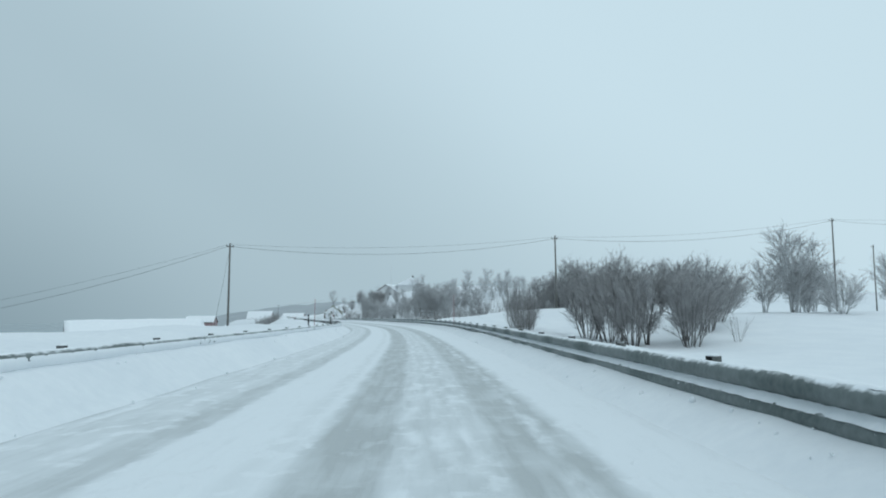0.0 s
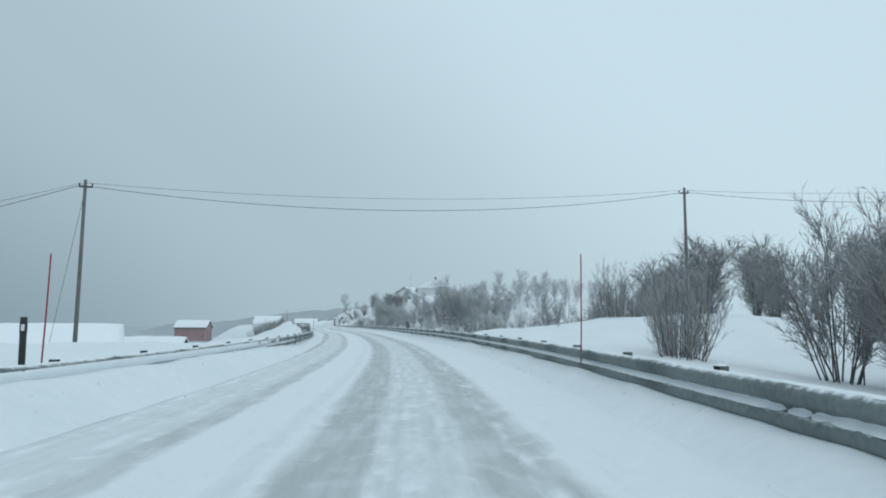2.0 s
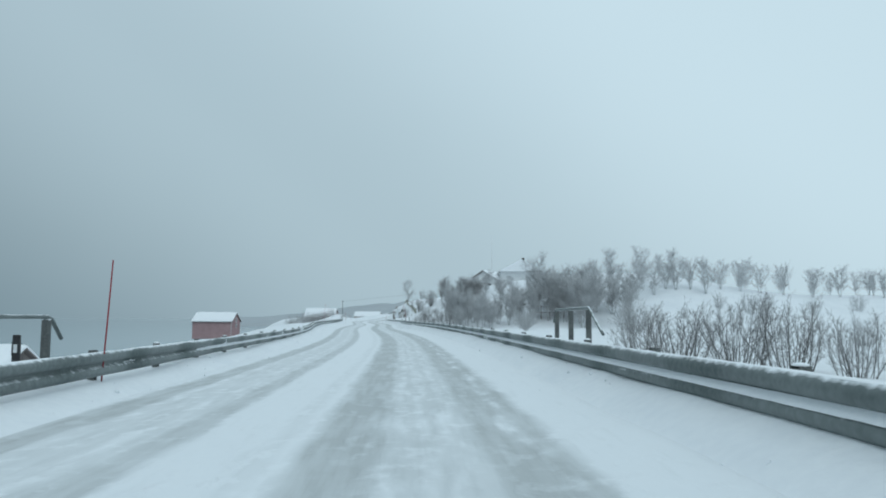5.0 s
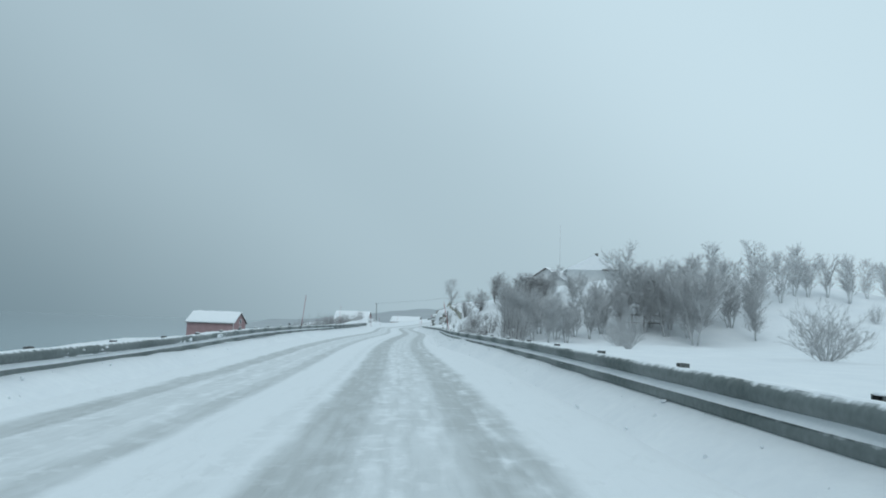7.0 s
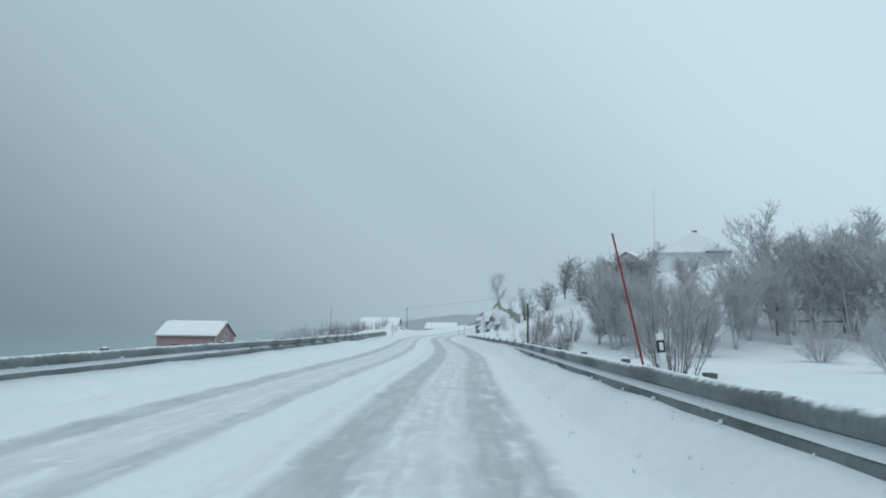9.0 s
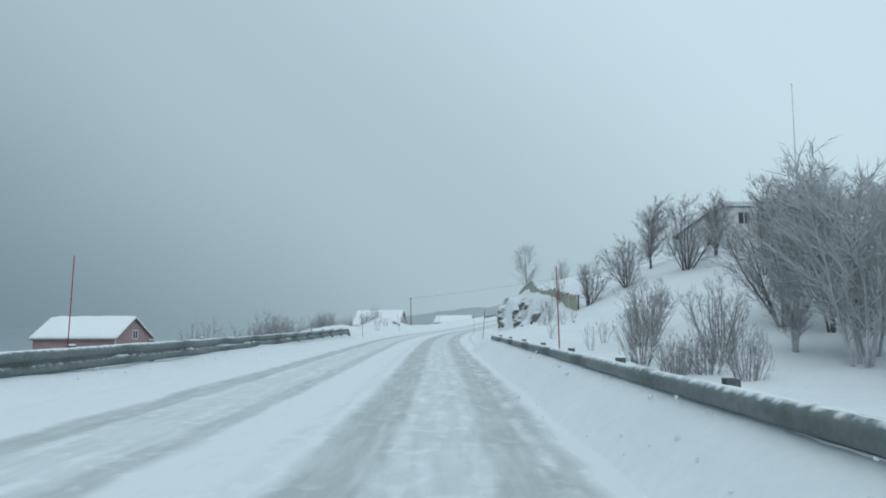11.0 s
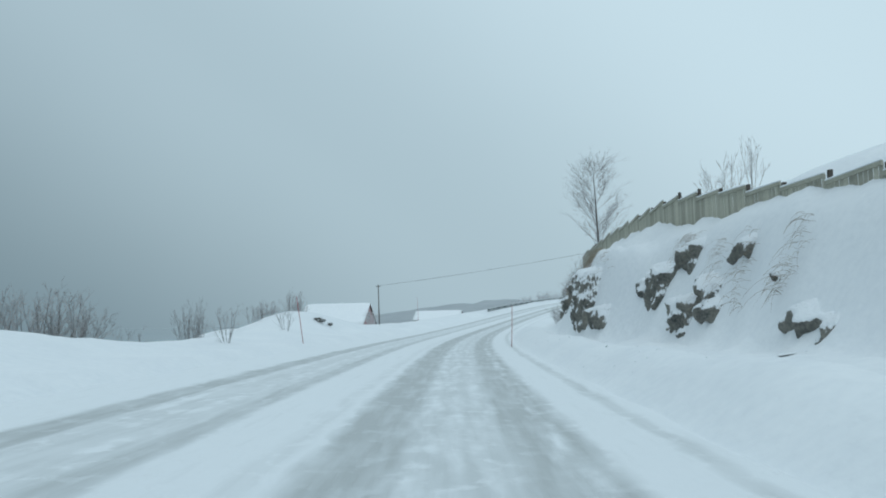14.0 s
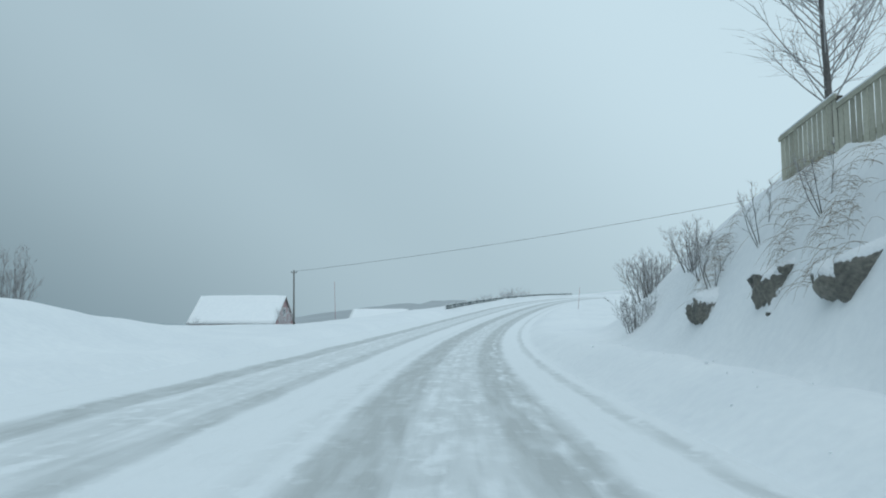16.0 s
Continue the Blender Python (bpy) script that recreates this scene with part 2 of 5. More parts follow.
vary_pieces(BOARD, 0.72, 1.12)
RAILWOOD = material("fence_rail_wood", (0.30, 0.295, 0.24), (0.46, 0.45, 0.375), 0.85, 2.0, 18.0, 0.4)
DARKWOOD = material("dark_post_wood", (0.045, 0.04, 0.035), (0.12, 0.105, 0.09), 0.85, 3.0, 24.0, 0.5)
RED = material("red_stake", (0.20, 0.018, 0.025), (0.36, 0.035, 0.045), 0.55, 3.0, 30.0, 0.1)
WHITE = material("white_plastic", (0.62, 0.64, 0.65), (0.80, 0.81, 0.82), 0.5, 3.0, 20.0, 0.1)
BLACK = material("black_plastic", (0.02, 0.02, 0.022), (0.05, 0.05, 0.052), 0.5, 4.0, 30.0, 0.1)
# barn red paled and greyed: distance haze is mixed into this base colour
BARN = material("red_barn_boards", (0.40, 0.26, 0.265), (0.50, 0.34, 0.345), 0.85, 0.8, 9.0, 0.3)
GREYBARN = material("grey_barn_boards", (0.14, 0.125, 0.12), (0.27, 0.24, 0.23), 0.85, 0.8, 9.0, 0.3)
HOUSE = material("white_cladding", (0.70, 0.715, 0.725), (0.82, 0.83, 0.83), 0.7, 0.8, 10.0, 0.2)
GLASS = material("dark_window_glass", (0.03, 0.035, 0.04), (0.06, 0.07, 0.075), 0.12, 0.6, 3.0, 0.0, spec=0.6)
BRICK = material("dark_chimney_stone", (0.06, 0.055, 0.05), (0.15, 0.14, 0.13), 0.9, 4.0, 20.0, 0.4)
WIRE = material("cable", (0.03, 0.03, 0.032), (0.06, 0.06, 0.065), 0.6, 2.0, 10.0, 0.1)
# haze is put into this colour: woods paled nearly to the sky's tone
FAR = material("hazed_far_woods", (0.33, 0.36, 0.382), (0.41, 0.44, 0.462), 0.95, 0.012, 0.08, 0.0)

# sea colour raised as painted haze, so its horizon melts into the sky
WATER = material("haze_paled_sea", (0.24, 0.31, 0.34), (0.28, 0.355, 0.385), 0.10, 0.02, 0.25, 0.0, spec=0.5, depth=0.05)


def road_material():
    """Packed snow with grey, polished wheel tracks; u is metres across, v metres along."""
    m = bpy.data.materials.new("packed_snow_road")
    m.use_nodes = True
    n, l = m.node_tree.nodes, m.node_tree.links
    b = n["Principled BSDF"]
    uv, sep = n.new("ShaderNodeUVMap"), n.new("ShaderNodeSeparateXYZ")
    l.new(uv.outputs[0], sep.inputs[0])

    def calc(op, a, c, e=None):
        k = n.new("ShaderNodeMath")
        k.operation = op
        for i, v in enumerate((a, c, e)):
            if v is None:
                continue
            if isinstance(v, (int, float)):
                k.inputs[i].default_value = v
            else:
                l.new(v, k.inputs[i])
        return k.outputs[0]

    def noise_of(sx, sy, detail, seed):
        mp, no = n.new("ShaderNodeMapping"), n.new("ShaderNodeTexNoise")
        mp.inputs["Scale"].default_value = (sx, sy, 1)
        mp.inputs["Location"].default_value = (seed, seed * 2, 0)
        no.inputs["Scale"].default_value, no.inputs["Detail"].default_value = 1.0, detail
        l.new(uv.outputs[0], mp.inputs[0])
        l.new(mp.outputs[0], no.inputs["Vector"])
        return no.outputs["Fac"]

    ragged = calc("MULTIPLY_ADD", noise_of(2.2, 0.7, 4, 3.0), 0.26, -0.13)
    u = calc("ADD", sep.outputs["X"], ragged)

    def ease(value, a, c, low=0.0, high=1.0):
        r = n.new("ShaderNodeMapRange")
        r.interpolation_type = "SMOOTHSTEP"
        r.inputs["From Min"].default_value, r.inputs["From Max"].default_value = a, c
        r.inputs["To Min"].default_value, r.inputs["To Max"].default_value = low, high
        l.new(value, r.inputs["Value"])
        return r.outputs[0]

    def strip(mid, half, soft, weight, across=None):
        off = calc("ABSOLUTE", calc("SUBTRACT", u if across is None else across, mid), 0.0)
        return ease(off, half, half + soft, weight, 0.0)

    # both lanes: two polished wheel tracks each, thinner scuffed snow between them
    tracks = None
    for mid, half, soft, weight in ((-0.82, 0.22, 0.34, 1.0), (0.90, 0.24, 0.34, 0.95), (0.05, 0.70, 0.34, 0.48),
                                    (-2.85, 0.10, 0.26, 0.72), (-4.55, 0.17, 0.24, 0.88), (-3.7, 0.72, 0.26, 0.38), (-1.55, 0.02, 0.22, 0.16)):
        k = strip(mid, half, soft, weight)
        tracks = k if tracks is None else calc("MAXIMUM", tracks, k)
    # a single old wheel mark on the shoulder past the end of the rail
    groove = calc("MULTIPLY", strip(2.15, 0.03, 0.16, 0.42), ease(sep.outputs["Y"], 262.0, 270.0))
    tracks = calc("MAXIMUM", tracks, groove)
    # thin ridges of snow that run along, broken here and there
    straight = calc("ADD", sep.outputs["X"], calc("MULTIPLY_ADD", noise_of(1.6, 0.5, 5, 5.0), 0.5, -0.25))
    broken = ease(noise_of(2.6, 0.9, 6, 23.0), 0.36, 0.72)
    ridges = None
    for mid, half, weight in ((-0.28, 0.035, 0.5), (-0.02, 0.05, 0.45), (0.30, 0.03, 0.4), (1.06, 0.045, 0.8), (-0.62, 0.02, 0.3), (-4.1, 0.05, 0.4), (-3.35, 0.05, 0.35)):
        k = strip(mid, half * 0.5, 0.14, weight, straight)
        ridges = k if ridges is None else calc("MAXIMUM", ridges, k)
    ridges = calc("MULTIPLY", ridges, broken)
    streak = noise_of(7.0, 0.6, 5, 1.0)
    blotch = noise_of(1.5, 0.6, 6, 7.0)
    clump = noise_of(3.4, 2.4, 7, 11.0)
    clots = calc("MULTIPLY", ease(clump, 0.50, 0.66), ease(blotch, 0.40, 0.60, 0.2, 0.7))
    worn = calc("ADD", calc("MULTIPLY", ease(streak, 0.34, 0.66, -0.14, 0.10), 1.0), ease(blotch, 0.32, 0.68, -0.20, 0.14))
    bare = calc("SUBTRACT", calc("SUBTRACT", calc("MULTIPLY", tracks, calc("ADD", worn, 0.98)), ridges), calc("MULTIPLY", clots, 0.5))
    bare = calc("ADD", bare, ease(streak, 0.5, 0.75, 0.0, 0.10))
    ramp = n.new("ShaderNodeValToRGB")
    ramp.color_ramp.elements[0].color = (0.76, 0.79, 0.815, 1)
    ramp.color_ramp.elements[1].color = (0.445, 0.47, 0.475, 1)
    mid = ramp.color_ramp.elements.new(0.5)
    mid.color = (0.58, 0.61, 0.625, 1)
    l.new(bare, ramp.inputs["Fac"])
    l.new(ramp.outputs["Color"], b.inputs["Base Color"])
    bp = n.new("ShaderNodeBump")
    bp.inputs["Strength"].default_value, bp.inputs["Distance"].default_value = 0.6, 0.05
    l.new(calc("SUBTRACT", calc("MULTIPLY", clump, 0.8), bare), bp.inputs["Height"])
    l.new(bp.outputs["Normal"], b.inputs["Normal"])
    b.inputs["Roughness"].default_value = 0.62
    b.inputs["Specular IOR Level"].default_value = 0.3
    return m


ROAD = road_material()


# ---------------------------------------------------------------- mesh helpers
def part(name, bm, mat, parent=None, label=""):
    me = bpy.data.meshes.new(name)
    bm.to_mesh(me)
    bm.free()
    return mesh_part(name, me, mat, parent, label)


def mesh_part(name, me, mat, parent=None, label=""):
    if mat and not me.materials:
        me.materials.append(mat)
    ob = new(name, me)
    if parent:
        ob.parent = parent
    if label:
        ob["label"] = label
    return ob


def raw(verts, faces, name="mesh", flat=False):
    me = bpy.data.meshes.new(name)
    me.from_pydata(verts, [], faces)
    if not flat:
        me.shade_smooth()
    me.update()
    return me


def thing(name, x, y, z, label, category, group="", turn=0.0, lean=0.0, leanx=0.0):
    ob = new(name)
    ob.empty_display_size = 0.2
    ob.matrix_basis = pose(x, y, z, leanx, lean, turn)
    return tagged(ob, label, category, group)


def box(bm, x0, x1, y0, y1, z0, z1, bevel=0.0):
    g = bmesh.ops.create_cube(bm, size=1.0)
    bmesh.ops.transform(bm, verts=g["verts"], matrix=Matrix.LocRotScale(((x0 + x1) / 2, (y0 + y1) / 2, (z0 + z1) / 2), None, (x1 - x0, y1 - y0, z1 - z0)))
    if bevel:
        edges = list({e for v in g["verts"] for e in v.link_edges})
        bmesh.ops.bevel(bm, geom=edges, offset=bevel, segments=1, affect="EDGES")


def tube(verts, faces, points, radii, sides=6, cap=True):
    """Adds a tapered tube along points to the two lists."""
    base = len(verts)
    up = Vector((0.31, 0.52, 0.79))
    for i, p in enumerate(points):
        a, b = points[max(i - 1, 0)], points[min(i + 1, len(points) - 1)]
        t = (b - a).normalized()
        s = t.cross(up)
        if s.length < 0.05:
            s = t.cross(Vector((1, 0, 0)))
        s.normalize()
        w = t.cross(s)
        for k in range(sides):
            ang = 2 * math.pi * k / sides
            verts.append(p + (s * math.cos(ang) + w * math.sin(ang)) * radii[i])
    for i in range(len(points) - 1):
        for k in range(sides):
            k2 = (k + 1) % sides
            faces.append((base + i * sides + k, base + i * sides + k2, base + (i + 1) * sides + k2, base + (i + 1) * sides + k))
    if cap:
        faces.append(tuple(base + (len(points) - 1) * sides + k for k in range(sides)))
        faces.append(tuple(base + k for k in reversed(range(sides))))


def tube_mesh(paths, sides=6):
    v, f = [], []
    for points, radii in paths:
        tube(v, f, [Vector(p) for p in points], radii, sides)
    return raw(v, f)


# ---------------------------------------------------------------- ground, road, sea
def steps(*runs):
    out = []
    for a, b, s in runs:
        k = max(1, round((b - a) / s))
        out += [a + (b - a) * i / k for i in range(k)]
    return out + [runs[-1][1]]


def build_ground():
    ys = steps((-600, -100, 100), (-100, -20, 5), (-20, 272, 1.0), (272, 350, 0.45), (350, 560, 3), (560, 800, 30), (800, 3000, 400))
    ds = steps((-3000, -400, 650), (-400, -100, 50), (-100, -30, 4), (-30, -12, 1.2), (-12, -4, 0.5), (-4, 1.5, 1.1), (1.5, 4.5, 0.45), (4.5, 10.5, 0.25), (10.5, 16, 0.5),
               (16, 40, 1.2), (40, 120, 4), (120, 400, 40), (400, 3000, 650))
    verts, faces = [], []
    for y in ys:
        x0 = road_x(min(558.0, max(-58.0, y)))
        for d in ds:
            x = x0 + d
            z = ground(x, y)
            rr, ll = right_rail(min(558.0, max(-58.0, y))), left_rail(min(558.0, max(-58.0, y)))
            off = max(d - rr, ll - d)
            if off > -1.5 and abs(d) < 200:
                w = smooth((off + 1.5) / 4)
                z += w * (0.16 * noise.noise(Vector((x * 0.35, y * 0.3, 1.7))) + 0.28 * noise.noise(Vector((x * 0.09, y * 0.08, 5.0))))
                z += 0.05 * smooth((off + 1.4) / 0.8) * noise.noise(Vector((x * 1.3, y * 0.9, 3.1)))
            if 278 < y < 350 and d > 4:
                z += 0.16 * smooth((y - 278) / 8) * smooth((350 - y) / 8) * bell(d, 8.0, 3.0) * (1.8 * noise.noise(Vector((x * 0.7, y * 0.6, 4.0))) + 0.8 * noise.noise(Vector((x * 1.7, y * 1.5, 8.0))) + 0.3 * noise.noise(Vector((x * 4.0, y * 3.6, 2.0))))
            verts.append((x, y, z))
    n = len(ds)
    for j in range(len(ys) - 1):
        for i in range(n - 1):
            a = j * n + i
            faces.append((a, a + 1, a + n + 1, a + n))
    ob = mesh_part("ground", raw(verts, faces, "ground"), SNOW)
    return tagged(ob, "smooth wind-packed snow covering fields and slopes", "ground", kind="structure")


# how far the wheel tracks lie off the driven line
DRIFT = [(0, 0.08), (45, 0.05), (88, 0.18), (140, -0.05), (192, -0.38), (240, -0.1), (275, -0.05), (320, 0.0)]


def build_road():
    ys = steps((-60, -10, 2.5), (-10, 350, 0.5), (350, 558, 2))
    cols = steps((0.0, 1.0, 1 / 60))
    me = bpy.data.meshes.new("road")
    verts, faces, uvs = [], [], []
    for y in ys:
        x0 = road_x(y)
        a, b = left_rail(y) + 0.5, right_rail(y) - 0.45
        for c in cols:
            d = a + (b - a) * c
            edge = smooth((abs(d + 1.6) - 2.7) / 1.8)
            z = bed(y, d) + 0.07 * edge
            u = d - table(y, DRIFT)
            for mid in (-0.82, 0.90, -2.85, -4.55):
                z -= 0.022 * bell(u, mid, 0.28)
            z -= 0.03 * bell(d, 2.15, 0.12) * smooth((y - 262) / 8)
            z += 0.018 * noise.noise(Vector((d * 1.7, y * 0.35, 0.0))) + 0.035 * edge * noise.noise(Vector((d * 0.9, y * 0.5, 9.0)))
            z -= 0.14 * max(smooth((c - 0.94) / 0.06), smooth((0.05 - c) / 0.05))
            verts.append((x0 + d, y, z))
            uvs.append((u, y))
    n = len(cols)
    for j in range(len(ys) - 1):
        for i in range(n - 1):
            a = j * n + i
            faces.append((a, a + 1, a + n + 1, a + n))
    me.from_pydata(verts, [], faces)
    layer = me.uv_layers.new(name="UVMap")
    flat = np.array(uvs)[np.array(faces).ravel()]
    layer.data.foreach_set("uv", flat.ravel())
    me.shade_smooth()
    return tagged(mesh_part("road", me, ROAD), "two-lane road of packed snow with grey wheel tracks", "road", kind="structure")


def build_sea():
    v = [(-3000, -600, -9.2), (-5, -600, -9.2), (-5, 3000, -9.2), (-3000, 3000, -9.2)]
    tagged(mesh_part("water", raw(v, [(0, 1, 2, 3)]), WATER), "still fjord water, its grey painted lighter to stand in for haze", "water", kind="structure")


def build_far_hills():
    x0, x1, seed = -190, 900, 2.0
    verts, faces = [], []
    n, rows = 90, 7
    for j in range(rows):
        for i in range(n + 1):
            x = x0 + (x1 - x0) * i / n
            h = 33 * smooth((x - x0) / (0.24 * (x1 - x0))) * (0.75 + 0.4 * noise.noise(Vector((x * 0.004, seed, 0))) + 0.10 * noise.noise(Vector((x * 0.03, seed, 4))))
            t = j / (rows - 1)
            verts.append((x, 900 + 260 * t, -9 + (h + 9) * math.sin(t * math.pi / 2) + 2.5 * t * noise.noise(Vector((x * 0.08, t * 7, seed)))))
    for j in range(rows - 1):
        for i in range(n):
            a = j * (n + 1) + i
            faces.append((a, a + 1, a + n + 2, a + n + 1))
    tagged(mesh_part("backdrop_hills", raw(verts, faces), FAR), "far wooded hillside painted pale blue-grey with haze", "hills", kind="structure")


build_ground()
build_road()
build_sea()
build_far_hills()


# ---------------------------------------------------------------- guard rails
# outline of the W-shaped beam: (towards the road, height above the beam's middle)
WAVE = [(0.0, 0.222), (0.045, 0.215), (0.092, 0.172), (0.106, 0.112), (0.086, 0.052), (0.018, 0.022), (0.0, 0.0),
        (0.010, -0.028), (0.066, -0.060), (0.102, -0.118), (0.092, -0.172), (0.045, -0.215), (0.0, -0.222)]


LIFT = [(5, -0.07), (45, -0.03), (68, -0.03), (90, 0.03), (138, -0.055), (165, 0.0), (190, 0.06), (240, 0.01)]


def rail_point(side, y, drop=0.0):
    d = right_rail(y) if side > 0 else left_rail(y)
    lift = 0.07 * smooth((y - 150) / 40) if side < 0 else table(y, LIFT)
    return Vector((road_x(y) + d, y, bed(y, d) + 0.535 + lift - drop))


def beam_mesh(side, y0, y1, end=0.0):
    """One length of beam; end: how far its far end bends down."""
    verts, faces = [], []
    cuts = 5
    rings = []
    for i in range(cuts):
        t = i / (cuts - 1)
        y = y0 + (y1 - y0) * t
        p = rail_point(side, y)
        bend = end * t ** 1.6
        q = p + Vector((side * 0.25 * (bend > 0) * t, 0, -bend + 0.012 * noise.noise(Vector((y * 0.4, side, 2)))))
        tang = (rail_point(side, y + 0.3) - rail_point(side, y - 0.3)).normalized()
        inward = Vector((0, 0, 1)).cross(tang).normalized() * side
        rings.append((q, inward))
    for thick in (0.0, -0.006):
        for q, inward in rings:
            for o, h in WAVE:
                verts.append(q + inward * (o + thick) + Vector((0, 0, h)))
    k = len(WAVE)
    half = cuts * k
    for i in range(cuts - 1):
        for j in range(k - 1):
            a = i * k + j
            faces.append((a, a + 1, a + k + 1, a + k))
            faces.append((half + a, half + a + k, half + a + k + 1, half + a + 1))
        a, b = i * k, i * k + k - 1
        faces.append((a, a + k, half + a + k, half + a))
        faces.append((b, half + b, half + b + k, b + k))
    for i in (0, cuts - 1):
        for j in range(k - 1):
            a = i * k + j
            faces.append((a, half + a, half + a + 1, a + 1))
    return raw(verts, faces, "beam")


# how much snow sticks to the beams: (place, amount)
VALLEY = {1: [(6, 0.75), (18, 0.5), (30, 0.4), (45, 0.4), (62, 0.6), (110, 0.6), (126, 0.5), (155, 0.5), (172, 0.9), (262, 1.0)],
          -1: [(0, 1.0), (70, 0.9), (85, 0.05), (120, 0.05), (132, 0.5), (200, 0.45), (220, 0.1)]}
LOWER = {1: [(0, -0.4), (40, -0.25), (110, -0.12), (150, -0.15), (175, -0.4)], -1: [(0, -0.5), (124, -0.5), (134, -0.15), (205, -0.2), (220, -0.5)]}
FACE = {1: [(0, -0.5), (60, -0.4), (140, -0.28), (170, -0.45)], -1: [(0, 0.75), (65, 0.7), (82, -0.3), (122, -0.3), (132, 0.1), (200, 0.0), (218, -0.3)]}
# outlines of bare beam and of the snow on it, as (towards the road, height)
SNOW_ROWS = (((-0.02, 0.214), (-0.03, 0.210), (0.005, 0.212), (0.022, 0.210), (0.036, 0.205)), ((-0.03, 0.212), (-0.02, 0.226), (0.004, 0.234), (0.032, 0.228), (0.050, 0.211))), \
    (((0.0, 0.02), (-0.01, 0.01), (-0.015, 0.0), (0.0, -0.025), (0.045, -0.05)), ((0.024, 0.019), (0.032, 0.002), (0.046, -0.022), (0.066, -0.042), (0.086, -0.066))), \
    (((0.08, 0.165), (0.088, 0.14), (0.088, 0.105), (0.06, 0.07), (0.03, 0.04)), ((0.098, 0.17), (0.118, 0.14), (0.122, 0.10), (0.11, 0.05), (0.08, 0.005))), \
    (((0.085, -0.095), (0.092, -0.118), (0.086, -0.145), (0.078, -0.172), (0.040, -0.205)), ((0.112, -0.092), (0.118, -0.118), (0.114, -0.146), (0.104, -0.180), (0.066, -0.218)))


def snow_strip(row, side, y0, y1, seed):
    """Snow on the beam: row 0 a thin line on its upper edge, 1 in its groove, 2 and 3 ragged patches on its folds."""
    verts, faces = [], []
    n = 26
    bare, full = SNOW_ROWS[row]
    for i in range(n + 1):
        y = y0 + (y1 - y0) * i / n
        p = rail_point(side, y)
        tang = (rail_point(side, y + 0.3) - rail_point(side, y - 0.3)).normalized()
        inward = Vector((0, 0, 1)).cross(tang).normalized() * side
        amount = 0.35 if row == 0 else table(y, (VALLEY, FACE, LOWER)[row - 1][side])
        rough = 0.8 * noise.noise(Vector((y * 0.55, seed + row * 7, 0.5))) + 0.4 * noise.noise(Vector((y * 2.6, seed, row)))
        for k, ((o0, h0), (o1, h1)) in enumerate(zip(bare, full)):
            ripple = 0.5 * noise.noise(Vector((y * 3.3, k * 0.9, seed + row)))
            a = smooth((amount + 0.10 + (0.35 if row == 1 else 0.6) * rough + (0.0 if row == 1 else 0.6) * ripple) / 0.7)
            if row == 0:
                o0, h0 = bare[k][0] - 0.008, bare[k][1] - 0.006
                a = 0.25 + 0.75 * a
            verts.append(p + inward * (o0 - 0.012 + (o1 - o0 + 0.012) * a) + Vector((0, 0, h0 + (h1 - h0) * a + 0.008 * ripple * a)))
    m = 5
    for i in range(n):
        for j in range(m - 1):
            a = i * m + j
            faces.append((a, a + m, a + m + 1, a + 1))
    return raw(verts, faces, "snow_cover")


def post_mesh():
    bm = bmesh.new()
    box(bm, 0.044, 0.056, -0.07, 0.07, -0.9, 0.86)
    for v in (-0.07, 0.07):
        box(bm, -0.06, 0.05, v - 0.008, v + 0.008, -0.9, 0.86)
    me = bpy.data.meshes.new("post")
    bm.to_mesh(me)
    bm.free()
    me.materials.append(POST)
    return me


def cap_mesh():
    bm = bmesh.new()
    bmesh.ops.create_icosphere(bm, subdivisions=2, radius=1.0)
    for v in bm.verts:
        v.co = Vector((v.co.x * 0.07, v.co.y * 0.09, max(v.co.z, -0.15) * 0.03))
    me = bpy.data.meshes.new("snow_cap")
    bm.to_mesh(me)
    bm.free()
    me.shade_smooth()
    me.materials.append(CAP)
    return me


def build_rail(side, start, end, label):
    p = rail_point(side, (start + end) / 2)
    ob = thing("guard_rail", p.x, p.y, 0, label, "guard rail", "guard rails along the road")
    inv = ob.matrix_basis.inverted()
    post, cap = post_mesh(), cap_mesh()
    y, k = start, 0
    while y < end - 0.1:
        last = y + 4 >= end - 0.1
        me = beam_mesh(side, y, min(y + 4.03, end), 0.5 if last else 0.0)
        me.transform(inv)
        mesh_part("beam", me, STEEL, ob)
        if not last:
            for row, word in enumerate(("snow_line", "groove_snow", "face_snow", "face_snow")):
                if row and table(y + 2, (VALLEY, FACE, LOWER)[row - 1][side]) < -0.4:
                    continue
                sn = snow_strip(row, side, y, y + 4, side * 3.3)
                sn.transform(inv)
                mesh_part(word, sn, CAP, ob, "broken snow sticking to the rail")
        if last:
            break
        q = rail_point(side, y + 2.0)
        o = mesh_part("post", post, None, ob)
        o.matrix_basis = inv @ pose(q.x + side * 0.13, q.y, q.z - 0.60, 0, 0, 0 if side > 0 else 180)
        if (k * 7 + (side > 0)) % 5 < 3:
            c = mesh_part("snow_cap", cap, None, o)
            c.matrix_basis = pose(-0.01, 0, 0.86)
        y += 4
        k += 1
    return ob


build_rail(1, -14.0, 260.2, "dented galvanised steel guard rail with snow in its groove")
build_rail(-1, 397.0, 470.0, "far steel guard rail on the bend of the snowy road")
build_rail(-1, -14.0, 285.0, "galvanised steel guard rail half buried in ploughed snow")


